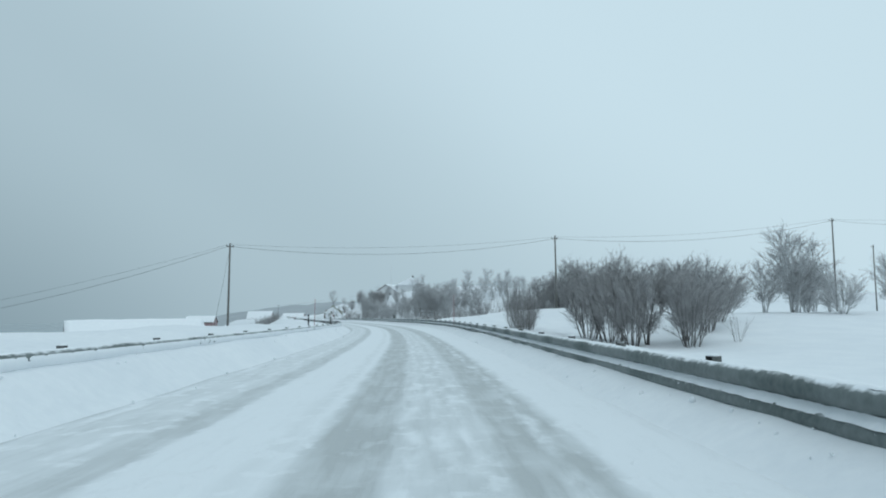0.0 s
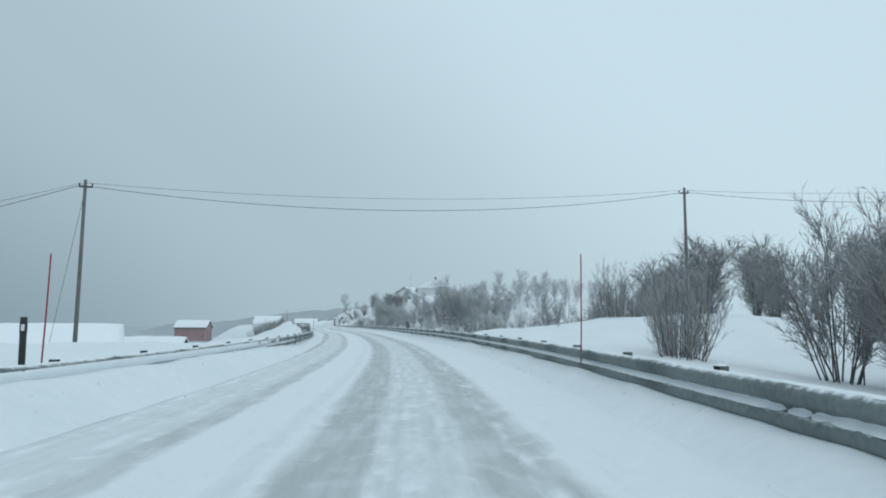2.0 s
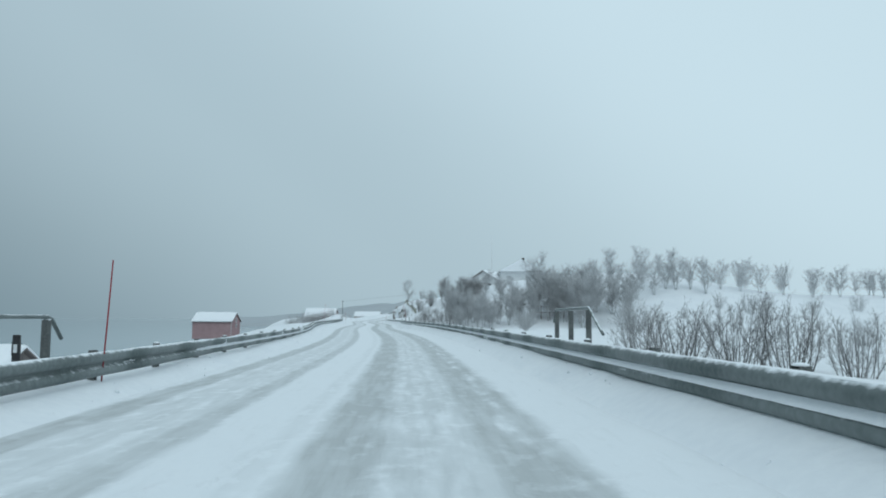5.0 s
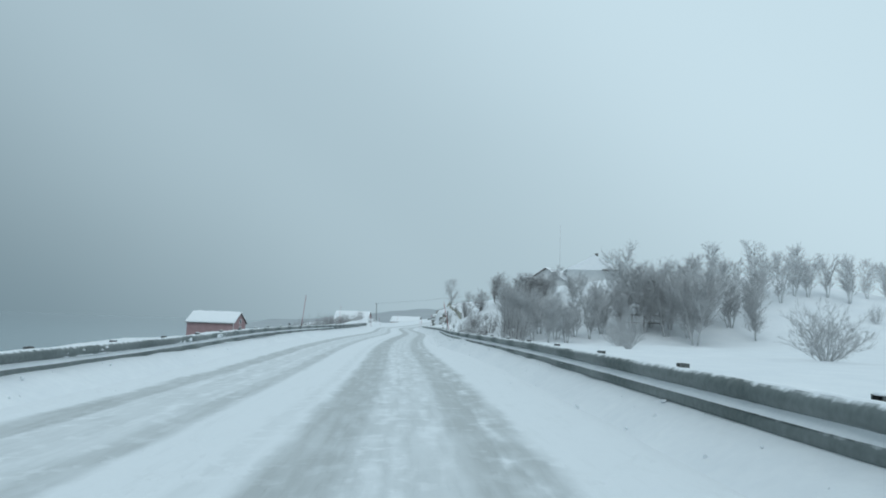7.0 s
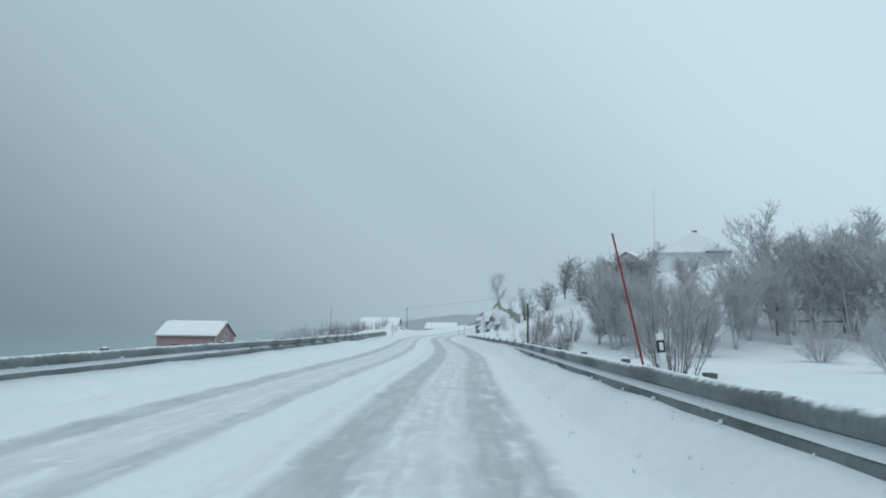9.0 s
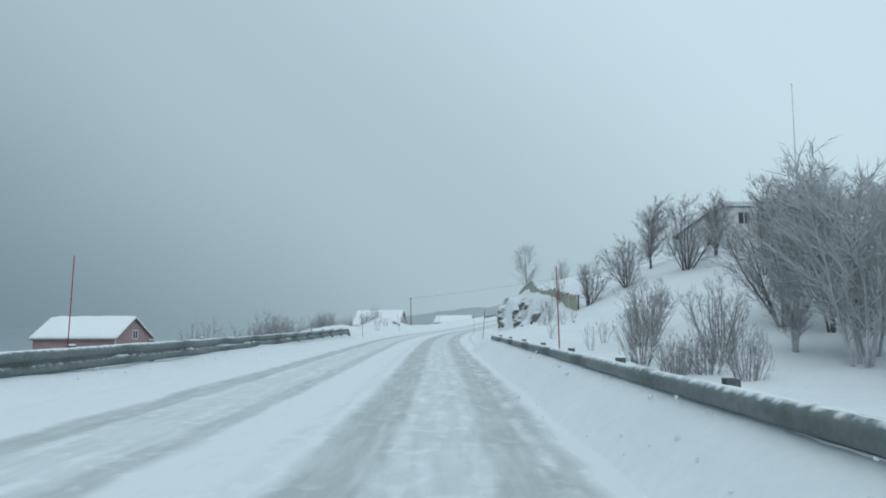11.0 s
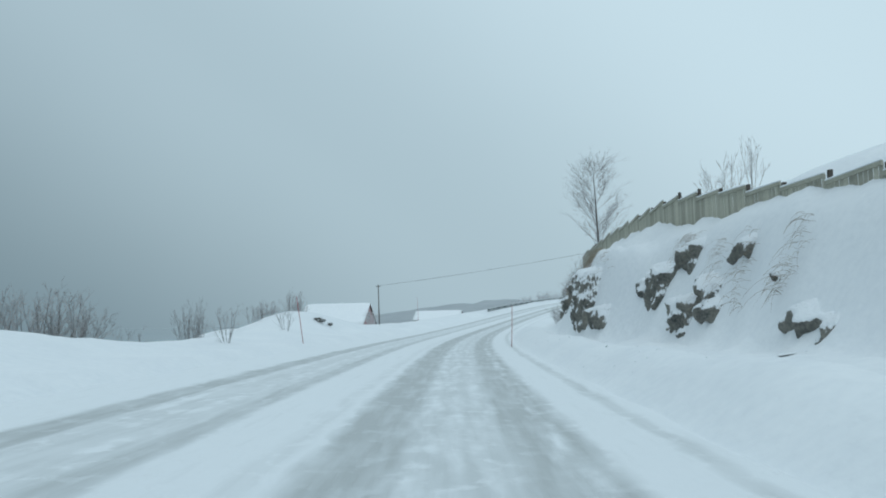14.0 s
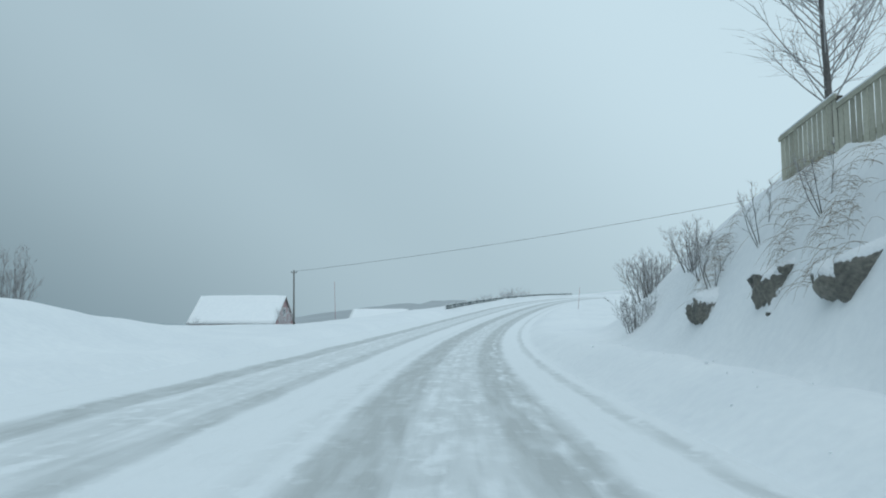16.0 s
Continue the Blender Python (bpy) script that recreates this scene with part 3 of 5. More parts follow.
# ---------------------------------------------------------------- stakes, markers, hoops
def snow_stake(x, y, top, lean=0.0, leany=0.0, r=0.015, group="snow stakes along the road"):
    """A bamboo-thin red snow stake with a reflective band; top: its height over the snow."""
    z = ground(x, y) - 0.25
    ob = thing("snow_stake", x, y, z, "thin red snow stake stuck in the snowy verge", "snow stake", group, 0, lean, leany)
    h = top + 0.25
    mesh_part("pole", tube_mesh([([(0, 0, 0), (0.004, 0, h * 0.5), (-0.004, 0.003, h)], [r, r * 0.95, r * 0.85])], 8), RED, ob)
    return ob


def marker_post(x, y, top, white=False, lean=0.0):
    """A flat edge marker with a black band and a reflector."""
    z = ground(x, y) - 0.2
    ob = thing("marker_post", x, y, z, "white plastic edge marker with a black band" if white else "short black edge marker with a pale reflector", "marker post", "edge markers", 0, lean)
    h = top + 0.2
    bm = bmesh.new()
    box(bm, -0.055, 0.055, -0.03, 0.03, 0, h, 0.012)
    part("body", bm, WHITE if white else BLACK, ob)
    bm = bmesh.new()
    box(bm, -0.058, 0.058, -0.033, 0.033, h * 0.70, h * 0.90, 0.006)
    part("band", bm, BLACK if white else BLACK, ob)
    bm = bmesh.new()
    box(bm, -0.028, 0.028, -0.038, -0.03, h * 0.74, h * 0.86, 0.002)
    part("reflector", bm, WHITE, ob, "pale reflector")
    return ob


snow_stake(1.24, 54.0, 1.9, 2.0)
snow_stake(11.42, 54.7, 2.4, 1.0)
snow_stake(5.45, 116.0, 2.2, 3.0)
snow_stake(12.85, 194.9, 2.25, -12.5, 2.0, 0.018)
snow_stake(2.5, 194.9, 2.5, 6.0)
snow_stake(11.4, 242.5, 1.9, -1.0, 0.0, 0.015)
snow_stake(-0.95, 244.2, 2.6, 2.0)
snow_stake(9.6, 267.5, 1.8, 5.0)
snow_stake(-0.2, 286.8, 2.1, -1.0)
snow_stake(8.43, 317.9, 1.96, 2.2)
snow_stake(-0.55, 317.4, 2.05, -8.0)
snow_stake(0.5, 380.7, 3.0, -2.0)
snow_stake(24.5, 404.0, 2.4, 5.0)
marker_post(0.85, 54.2, 0.75)
marker_post(5.05, 113.6, 0.85)
marker_post(2.1, 193.0, 0.55)
marker_post(13.15, 195.2, 0.75, True, -6)

# a thin dark post behind the rail
dp = thing("wooden_post", 13.1, 221.0, ground(13.1, 221) - 0.3, "thin dark wooden post behind the guard rail", "post")
bm = bmesh.new()
box(bm, -0.045, 0.045, -0.045, 0.045, 0, 2.35, 0.01)
part("post", bm, DARKWOOD, dp)


def hoop_rail(x, y, heading, posts, length, label):
    """A short hand rail: upright posts, a top tube that bends down at its ends."""
    z = ground(x, y) - 0.1
    ob = thing("hand_rail", x, y, z, label, "hand rail", "hand rails by the culvert", heading)
    for k in range(posts):
        v = -length / 2 + length * k / (posts - 1)
        bm = bmesh.new()
        box(bm, -0.06, 0.06, v - 0.06, v + 0.06, 0, 1.18, 0.015)
        part("post", bm, POST, ob)
    a, b = -length / 2, length / 2
    pts = [(0.0, a - 1.5, 0.62), (0.0, a - 1.3, 0.70), (0.0, a - 0.15, 1.17), (0.0, a, 1.22), (0.0, b, 1.22), (0.0, b + 0.15, 1.18), (0.0, b + 0.5, 0.85)]
    mesh_part("top_rail", tube_mesh([(pts, [0.035] * len(pts))], 8), STEEL, ob, "bent galvanised top tube")
    return ob


hoop_rail(4.9, 111.05, -4, 4, 6.7, "steel hand rail with dark posts behind the guard rail")
hoop_rail(15.6, 121.5, -3, 3, 4.5, "short bent steel hand rail behind the guard rail")


# ---------------------------------------------------------------- power line
def sag_wire(a, b, sag, r=0.012, n=24):
    a, b = Vector(a), Vector(b)
    pts = [a.lerp(b, i / n) - Vector((0, 0, sag * 4 * (i / n) * (1 - i / n))) for i in range(n + 1)]
    return [(pts, [r] * (n + 1))]


def utility_pole(x, y, top, base=None, brace=False, lean=0.0, r=0.13, arms=True):
    z = (ground(x, y) if base is None else base) - 0.3
    ob = thing("utility_pole", x, y, z, "weathered grey wooden power pole standing in snow", "utility pole", "power poles", 0, lean)
    h = top - z
    mesh_part("pole", tube_mesh([([(0, 0, 0), (0.01, 0, h * 0.5), (0, 0, h)], [r, r * 0.85, r * 0.68])], 10), POLE, ob)
    if arms:
        bm = bmesh.new()
        box(bm, -0.38, 0.38, 0.09, 0.17, h - 0.42, h - 0.34, 0.01)
        part("cross_arm", bm, DARKWOOD, ob)
        for sx in (-0.34, 0.34):
            mesh_part("insulator", tube_mesh([([(sx, 0.13, h - 0.34), (sx, 0.13, h - 0.28), (sx, 0.13, h - 0.2), (sx, 0.13, h - 0.16)], [0.02, 0.045, 0.04, 0.015])], 8), BLACK, ob)
    if brace:
        mesh_part("guy_wire", tube_mesh([([(0, 0, h - 0.6), (-1.9, 0.6, 0.1)], [0.012, 0.012])], 5), WIRE, ob)
    return ob


utility_pole(-7.3, 84.3, 9.35, brace=True, lean=1.0)
utility_pole(31.9, 89.7, 11.05)
utility_pole(73.8, 92.5, 14.2)
utility_pole(104.0, 120.0, 13.2)
utility_pole(-47.0, 77.0, -0.4, base=-9.0)
utility_pole(-9.65, 425.9, 8.1, lean=-1.0)
utility_pole(62.0, 388.0, 17.5)
tops = [(-47.0, 77.0, -0.75), (-7.3, 84.4, 9.0), (31.9, 89.8, 10.7), (73.8, 92.6, 13.85), (112.0, 96.0, 16.5)]
for i in range(4):
    for off, sag, r in ((-0.3, 1.4, 0.016), (0.3, 0.8, 0.010)):
        a, b = Vector(tops[i]), Vector(tops[i + 1])
        w = mesh_part("power_cable", tube_mesh(sag_wire(a + Vector((0, off, 0.25 if off > 0 else 0.0)), b + Vector((0, off, 0.25 if off > 0 else 0.0)), sag, r), 5), WIRE)
        tagged(w, "thin dark power cable hanging between poles", "power cable", "power cables")
w = mesh_part("power_cable", tube_mesh(sag_wire((-9.65, 425.9, 7.9), (62.0, 388.0, 17.3), 1.0, 0.02), 5), WIRE)
tagged(w, "thin dark power cable hanging between poles", "power cable", "power cables")


# ---------------------------------------------------------------- buildings
def gable_house(name, x, y, turn, length, width, ridge, eave, base, wall_mat, label, category, boards=0, snow=0.28, overhang=0.35, edge_mat=None):
    """A gabled building; its ridge runs along its own x. ridge, eave and base are heights over z = 0."""
    ob = thing(name, x, y, base, label, category, "", turn)
    L, W = length / 2, width / 2
    e, r = eave - base, ridge - base
    wall = part_prism([(-W, 0), (W, 0), (W, e), (0, r - 0.12), (-W, e)], -L, L)
    mesh_part("wall", wall, wall_mat, ob)
    slope = (r - e) / W
    for s in (-1, 1):
        o = W + overhang
        low = r - slope * o
        prof = [(s * 0.0, r - 0.02), (s * o, low - 0.02), (s * o, low + 0.10), (s * 0.0, r + 0.10)]
        mesh_part("roof", part_prism(prof, -L - overhang, L + overhang), edge_mat or GREYBARN, ob, "roof edge under the snow")
        verts, faces = [], []
        n, m = 18, 7
        for i in range(n + 1):
            u = -L - overhang + (2 * L + 2 * overhang) * i / n
            for j in range(m + 1):
                v = o * j / m
                edge = min(1.0, 4 * min(i / n, 1 - i / n) + 0.55) * (1.0 if j < m else 0.45)
                lift = snow * edge * (0.85 + 0.3 * noise.noise(Vector((u * 0.6, v * 0.8, x))))
                verts.append((u, s * v, r - slope * v + 0.10 + lift))
        k = len(verts)
        for i in (0, n):
            for j in range(m + 1):
                u, v, z = verts[i * (m + 1) + j]
                verts.append((u, v, r - slope * abs(v) + 0.09))
        for i in range(n + 1):
            u, v, z = verts[i * (m + 1) + m]
            verts.append((u, v, r - slope * abs(v) + 0.09))
        for i in range(n):
            for j in range(m):
                a = i * (m + 1) + j
                faces.append((a, a + 1, a + m + 2, a + m + 1))
        for q, i in enumerate((0, n)):
            for j in range(m):
                a, b = i * (m + 1) + j, k + q * (m + 1) + j
                faces.append((a, a + 1, b + 1, b))
        b0 = k + 2 * (m + 1)
        for i in range(n):
            a = i * (m + 1) + m
            faces.append((a, a + m + 1, b0 + i + 1, b0 + i))
        mesh_part("roof_snow", raw(verts, faces), CAP, ob, "thick rounded snow on the roof")
    if boards:
        bm = bmesh.new()
        n = int(width / 0.24)
        for i in range(n):
            v = -W + width * (i + 0.5) / n
            top = e + (r - e - 0.14) * (1 - abs(v) / W)
            box(bm, L, L + 0.025, v - 0.085, v + 0.085, 0.1, top)
        part("gable_cladding", bm, wall_mat, ob)
        n = int(length / 0.24)
        bm = bmesh.new()
        for i in range(n):
            u = -L + length * (i + 0.5) / n
            box(bm, u - 0.085, u + 0.085, -W - 0.025, -W, 0.1, e)
        part("wall_cladding", bm, wall_mat, ob)
    return ob


def part_prism(profile, x0, x1):
    """A prism along x from a profile of (y, z)."""
    n = len(profile)
    verts = [(x0, y, z) for y, z in profile] + [(x1, y, z) for y, z in profile]
    faces = [tuple(reversed(range(n))), tuple(range(n, 2 * n))]
    for i in range(n):
        j = (i + 1) % n
        faces.append((i, j, n + j, n + i))
    me = raw(verts, faces, flat=True)
    bm = bmesh.new()
    bm.from_mesh(me)
    bmesh.ops.recalc_face_normals(bm, faces=bm.faces)
    bm.to_mesh(me)
    bm.free()
    return me


def window(parent, m, w, h, mat_frame):
    """A framed window in its parent's y-z plane, facing along the pose's -y."""
    bm = bmesh.new()
    t = 0.09
    for x0, x1, z0, z1 in ((-w / 2 - t, w / 2 + t, -t, 0), (-w / 2 - t, w / 2 + t, h, h + t), (-w / 2 - t, -w / 2, 0, h), (w / 2, w / 2 + t, 0, h), (-0.03, 0.03, 0, h)):
        box(bm, x0, x1, -0.05, 0.03, z0, z1, 0.008)
    fr = part("window", bm, mat_frame, parent)
    fr.matrix_basis = m
    for sx in (-1, 1):
        bm = bmesh.new()
        box(bm, sx * w / 4 - w / 4 + 0.02, sx * w / 4 + w / 4 - 0.02, -0.01, 0.012, 0.01, h - 0.01)
        part("pane", bm, GLASS, fr, "dark glass")


# large snow-roofed barn below the road
gable_house("barn", -24.0, 122.2, 17, 19.0, 11.0, 0.95, -2.3, -7.0, GREYBARN, "long grey wooden barn with a deep snow-covered roof", "barn", 1)
gable_house("shed", -17.6, 152.5, -6, 9.5, 7.0, -0.9, -2.9, -7.5, GREYBARN, "small grey shed with a snow-covered roof", "shed", 1)
# red barn by the water
rb = gable_house("barn", -37.1, 313.6, -9, 10.9, 6.6, 2.05, -0.15, -4.9, BARN, "red boarded barn with white trim and a snow roof", "barn", 1)
for v in (-3.33, 3.33):
    bm = bmesh.new()
    box(bm, 5.43, 5.50, v - 0.07, v + 0.07, 0.1, 4.6, 0.01)
    part("corner_trim", bm, WHITE, rb, "white corner board")
window(rb, pose(5.49, 0.3, 4.6, 0, 0, 90), 0.8, 0.9, WHITE)
window(rb, pose(5.49, 0.3, 3.2, 0, 0, 90), 0.8, 0.8, WHITE)
# sheds further along the shore
g2 = gable_house("barn", -20.0, 441.5, -11, 13.4, 8.4, 4.8, 0.9, -1.0, BARN, "dull red barn with a wide snow-covered roof", "barn", 1)
window(g2, pose(6.73, 0, 2.9, 0, 0, 90), 1.0, 1.2, WHITE)
gable_house("boathouse", -1.6, 515.5, 167, 14.0, 7.0, 3.9, 1.5, -0.5, BARN, "low red boathouse under heavy snow", "boathouse", 1)

# white house on the hill
HG = ground(46.5, 309.0)
wh = gable_house("house", 46.6, 309.5, 84, 9.0, 11.0, 16.9, 14.1, HG - 0.4, HOUSE, "white clad house on the hill with a snow roof", "house", 0, 0.22, 0.6, HOUSE)
hz = HG - 0.4
bm = bmesh.new()
box(bm, -0.3, 0.3, -0.3, 0.3, 0, 1.7, 0.03)
box(bm, -0.38, 0.38, -0.38, 0.38, 1.55, 1.72, 0.02)
ch = part("chimney", bm, BRICK, wh, "dark stone chimney")
ch.matrix_basis = pose(-0.6, -0.9, 16.2 - hz)
he, hr = 14.1 - hz, 16.9 - hz
hip = [(-5.7, -6.0, he - 0.25), (-5.7, 6.0, he - 0.25), (-5.05, 0, hr + 0.34), (-4.62, -6.0, he - 0.25), (-4.62, 6.0, he - 0.25), (-4.62, 0, hr + 0.34)]
mesh_part("roof_snow", raw(hip, [(0, 2, 1), (3, 4, 5), (0, 3, 5, 2), (1, 2, 5, 4), (0, 1, 4, 3)], flat=True), CAP, wh, "snow on the hipped roof end")
bm = bmesh.new()
box(bm, -6.1, -4.5, -5.6, -1.6, 3.3, 3.5, 0.03)
part("balcony", bm, POLE, wh, "grey flat balcony roof")

# neighbouring house whose gable looks down at the road
h2 = gable_house("house", 38.9, 312.7, 58, 10.0, 10.4, 14.2, 11.0, ground(38.9, 312.7) - 0.8, HOUSE, "white clad gabled house behind the bare trees", "house", 1, 0.2, 0.6, GREYBARN)
hb = ground(38.9, 312.7) - 0.8
window(h2, pose(-5.04, -1.8, 9.6 - hb, 0, 0, -90), 1.0, 1.1, WHITE)
window(h2, pose(-5.04, 1.6, 9.6 - hb, 0, 0, -90), 1.0, 1.1, WHITE)

# outbuilding further up the garden
og = gable_house("outbuilding", 49.6, 342.5, -14, 9.0, 6.0, 15.6, 14.0, ground(49.6, 342.5) - 0.4, HOUSE, "white clad outbuilding with a snow-covered roof on the slope", "outbuilding", 1, 0.2, 0.5, HOUSE)
window(og, pose(-2.0, -3.04, 13.0 - ground(49.6, 342.5) - 0.6), 0.9, 0.8, WHITE)

# flat-roofed annexe beside the flagpole
AG = ground(29.9, 286.9) - 0.4
an = thing("annexe", 29.9, 286.9, AG, "small white flat-roofed building with snow on its roof", "building", "", 6)
at = 10.5 - AG
bm = bmesh.new()
box(bm, -1.15, 1.15, -1.8, 1.8, 0, at - 0.3, 0.02)
part("wall", bm, HOUSE, an)
bm = bmesh.new()
box(bm, -1.35, 1.35, -2.05, 2.05, at - 0.22, at - 0.05, 0.03)
part("roof", bm, HOUSE, an)
bm = bmesh.new()
box(bm, -1.33, 1.33, -2.03, 2.03, at - 0.05, at + 0.22, 0.09)
part("roof_snow", bm, CAP, an, "snow on the flat roof")
window(an, pose(0.1, -1.82, at - 1.6), 0.9, 0.9, WHITE)

fp = thing("flagpole", 36.0, 289.0, ground(36, 289) - 0.3, "tall thin white flagpole in front of the house", "flagpole")
fh = 21.2 - ground(36, 289) + 0.3
mesh_part("pole", tube_mesh([([(0, 0, 0), (0, 0, fh * 0.6), (0, 0, fh)], [0.07, 0.055, 0.03])], 8), WHITE, fp)
bm = bmesh.new()
bmesh.ops.create_icosphere(bm, subdivisions=2, radius=0.07)
kn = part("knob", bm, WHITE, fp)
kn.matrix_basis = pose(0, 0, fh + 0.04)

# timber frame in the garden below the house
TF = thing("timber_frame", 44.3, 260.5, ground(44.3, 260.5) - 0.4, "grey open timber frame standing in the snow", "timber frame", "", 4)
for u in (-3.4, -1.6, 0.3, 3.4):
    bm = bmesh.new()
    box(bm, u - 0.09, u + 0.09, -0.09, 0.09, 0, 3.2, 0.015)
    part("post", bm, GREYBARN, TF)
for z in (2.9, 1.7):
    bm = bmesh.new()
    box(bm, -3.6, 3.6, -0.07, 0.07, z, z + 0.16, 0.015)
    part("beam", bm, GREYBARN, TF)
    bm = bmesh.new()
    box(bm, -3.55, 3.55, -0.06, 0.06, z + 0.16, z + 0.25, 0.03)
    part("snow_cover", bm, CAP, TF, "line of snow on the beam")


# ---------------------------------------------------------------- trees and bushes
def bend_path(rng, start, way, length, steps_, wobble, rise):
    pts = [start.copy()]
    d = way.normalized()
    for i in range(steps_):
        d = (d + Vector((rng.uniform(-1, 1), rng.uniform(-1, 1), rng.uniform(-0.6, 0.6))) * wobble + Vector((0, 0, rise))).normalized()
        pts.append(pts[-1] + d * length / steps_)
    return pts


def at_path(pts, t):
    s = t * (len(pts) - 1)
    i = min(int(s), len(pts) - 2)
    return pts[i].lerp(pts[i + 1], s - i), (pts[i + 1] - pts[i]).normalized()


def side_way(rng, d, angle):
    s = d.cross(Vector((rng.uniform(-1, 1), rng.uniform(-1, 1), rng.uniform(-1, 1))))
    if s.length < 0.01:
        s = d.cross(Vector((1, 0, 0.2)))
    return (d * math.cos(angle) + s.normalized() * math.sin(angle)).normalized()


def spike(verts, faces, a, b, r):
    """A thin three-sided twig that ends in a point."""
    t = b - a
    s = t.cross(Vector((0.31, 0.52, 0.79)))
    if s.length < 1e-4:
        return
    s.normalize()
    w = t.normalized().cross(s)
    k = len(verts)
    verts += [a + s * r, a + (w * 0.87 - s * 0.5) * r, a - (w * 0.87 + s * 0.5) * r, b]
    faces += [(k, k + 1, k + 3), (k + 1, k + 2, k + 3), (k + 2, k, k + 3)]


def grow(seed, stems, lean, tall, branches, twigs, lets, first, reach, thick, rise=0.05, droop=0.0, spread=0.25, fat=1.0):
    """Stems and crown of a bare tree: one mesh for each stem and one for the crown."""
    rng = random.Random(seed)
    trunks, cv, cf = [], [], []
    for s in range(stems):
        tv, tf = [], []
        az = 2 * math.pi * (s + rng.uniform(-0.35, 0.35)) / stems
        ang = radians(lean * rng.uniform(0.1, 1.0)) if stems > 1 else radians(rng.uniform(0, 2))
        way = Vector((math.cos(az) * math.sin(ang), math.sin(az) * math.sin(ang), math.cos(ang)))
        start = Vector((math.cos(az), math.sin(az), 0)) * spread * rng.uniform(0.2, 1) * (stems > 1)
        L = tall * rng.uniform(0.7, 1.0) if stems > 1 else tall
        if stems > 3:
            L *= 1.06 - 0.42 * (ang / radians(lean)) ** 2
        stem = bend_path(rng, start - way * 0.3, way, L + 0.3, 7, 0.07 if stems > 1 else 0.025, rise * 0.5)
        r0 = thick * rng.uniform(0.75, 1.1)
        tube(tv, tf, stem, [r0 * (1 - 0.9 * i / 7) + 0.003 for i in range(8)], 6 if thick > 0.05 else 5)
        trunks.append(raw(tv, tf, "stem" if stems > 1 else "trunk"))
        for b in range(branches):
            t = first + (0.99 - first) * (b + rng.uniform(0, 1)) / branches
            p, d = at_path(stem, t)
            if stems == 1:
                bl = reach * (1.15 - 0.78 * t) * rng.uniform(0.7, 1.1)
                way2 = side_way(rng, d, radians(rng.uniform(30, 56)))
            else:
                bl = reach * (0.3 + 0.8 * math.sin(math.pi * min(1.0, 0.15 + 0.75 * (t - first) / (1 - first)))) * rng.uniform(0.55, 1.15)
                way2 = side_way(rng, d, radians(rng.uniform(16, 46)))
            if way2.z < -0.1:
                way2.z *= -0.4
            br = bend_path(rng, p, way2, bl, 3, 0.06, rise - droop)
            r1 = max(0.007 * fat, r0 * 0.30 * (1.1 - t))
            tube(cv, cf, br, [r1 * (1 - 0.24 * i) for i in range(4)], 3, False)
            for k in range(twigs):
                q, d2 = at_path(br, rng.uniform(0.15, 1.0))
                tl = reach * rng.uniform(0.18, 0.42)
                end = q + (side_way(rng, d2, radians(rng.uniform(12, 44))) + Vector((0, 0, rise))).normalized() * tl
                spike(cv, cf, q, end, 0.008 * fat)
                for m in range(lets):
                    u = rng.uniform(0.1, 0.95)
                    q2 = q.lerp(end, u)
                    e = q2 + side_way(rng, (end - q).normalized(), radians(rng.uniform(18, 50))) * tl * rng.uniform(0.3, 0.65)
                    spike(cv, cf, q2, e, 0.006 * fat)
    return trunks, raw(cv, cf, "crown", flat=True)


def extent(me):
    co = np.empty(len(me.vertices) * 3)
    me.vertices.foreach_get("co", co)
    co = co.reshape(-1, 3)
    return float(np.percentile(co[:, 2], 99.5)), float(np.percentile(np.abs(co[:, :2]), 96))


KINDS = {}


def kind(name, mat, *variants):
    made = []
    for v in variants:
        t, c = grow(*v)
        h, w = extent(c)
        for me in t:
            me.materials.append(BARK)
        c.materials.append(mat)
        made.append((t, c, h, w))
    KINDS[name] = made


# copies a kind of tree in a paler material, painting haze onto it
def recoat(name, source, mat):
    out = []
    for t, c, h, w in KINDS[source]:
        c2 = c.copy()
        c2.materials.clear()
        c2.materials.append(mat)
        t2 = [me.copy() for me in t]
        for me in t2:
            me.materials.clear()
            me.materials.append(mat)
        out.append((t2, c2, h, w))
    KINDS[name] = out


# seed, stems, lean, height, branches, twigs, twiglets, first, reach, thickness, rise, droop, spread
kind("bush", TWIG, (11, 15, 34, 5.6, 18, 9, 2, 0.22, 1.8, 0.04, 0.05, 0.0, 0.7, 1.9), (12, 16, 38, 5.2, 18, 9, 2, 0.20, 1.7, 0.038, 0.05, 0.0, 0.8, 1.9), (13, 14, 32, 5.8, 18, 9, 2, 0.24, 1.8, 0.042, 0.05, 0.0, 0.7, 1.9))
kind("birch", TWIG, (21, 5, 12, 8.0, 26, 10, 2, 0.20, 2.3, 0.062, 0.05, 0.0, 0.25, 2.2), (22, 4, 10, 8.5, 32, 10, 2, 0.18, 2.4, 0.07, 0.05, 0.0, 0.2, 2.2),
     (23, 6, 16, 7.5, 22, 10, 2, 0.22, 2.1, 0.055, 0.05, 0.0, 0.3, 2.2), (24, 3, 9, 9.0, 44, 10, 2, 0.16, 2.5, 0.08, 0.05, 0.0, 0.2, 2.2))
kind("fan", TWIG, (26, 12, 34, 7.0, 20, 9, 2, 0.2, 1.8, 0.055, 0.06, 0.0, 0.3, 1.45), (27, 10, 30, 7.2, 22, 9, 2, 0.2, 1.9, 0.06, 0.06, 0.0, 0.3, 1.45))
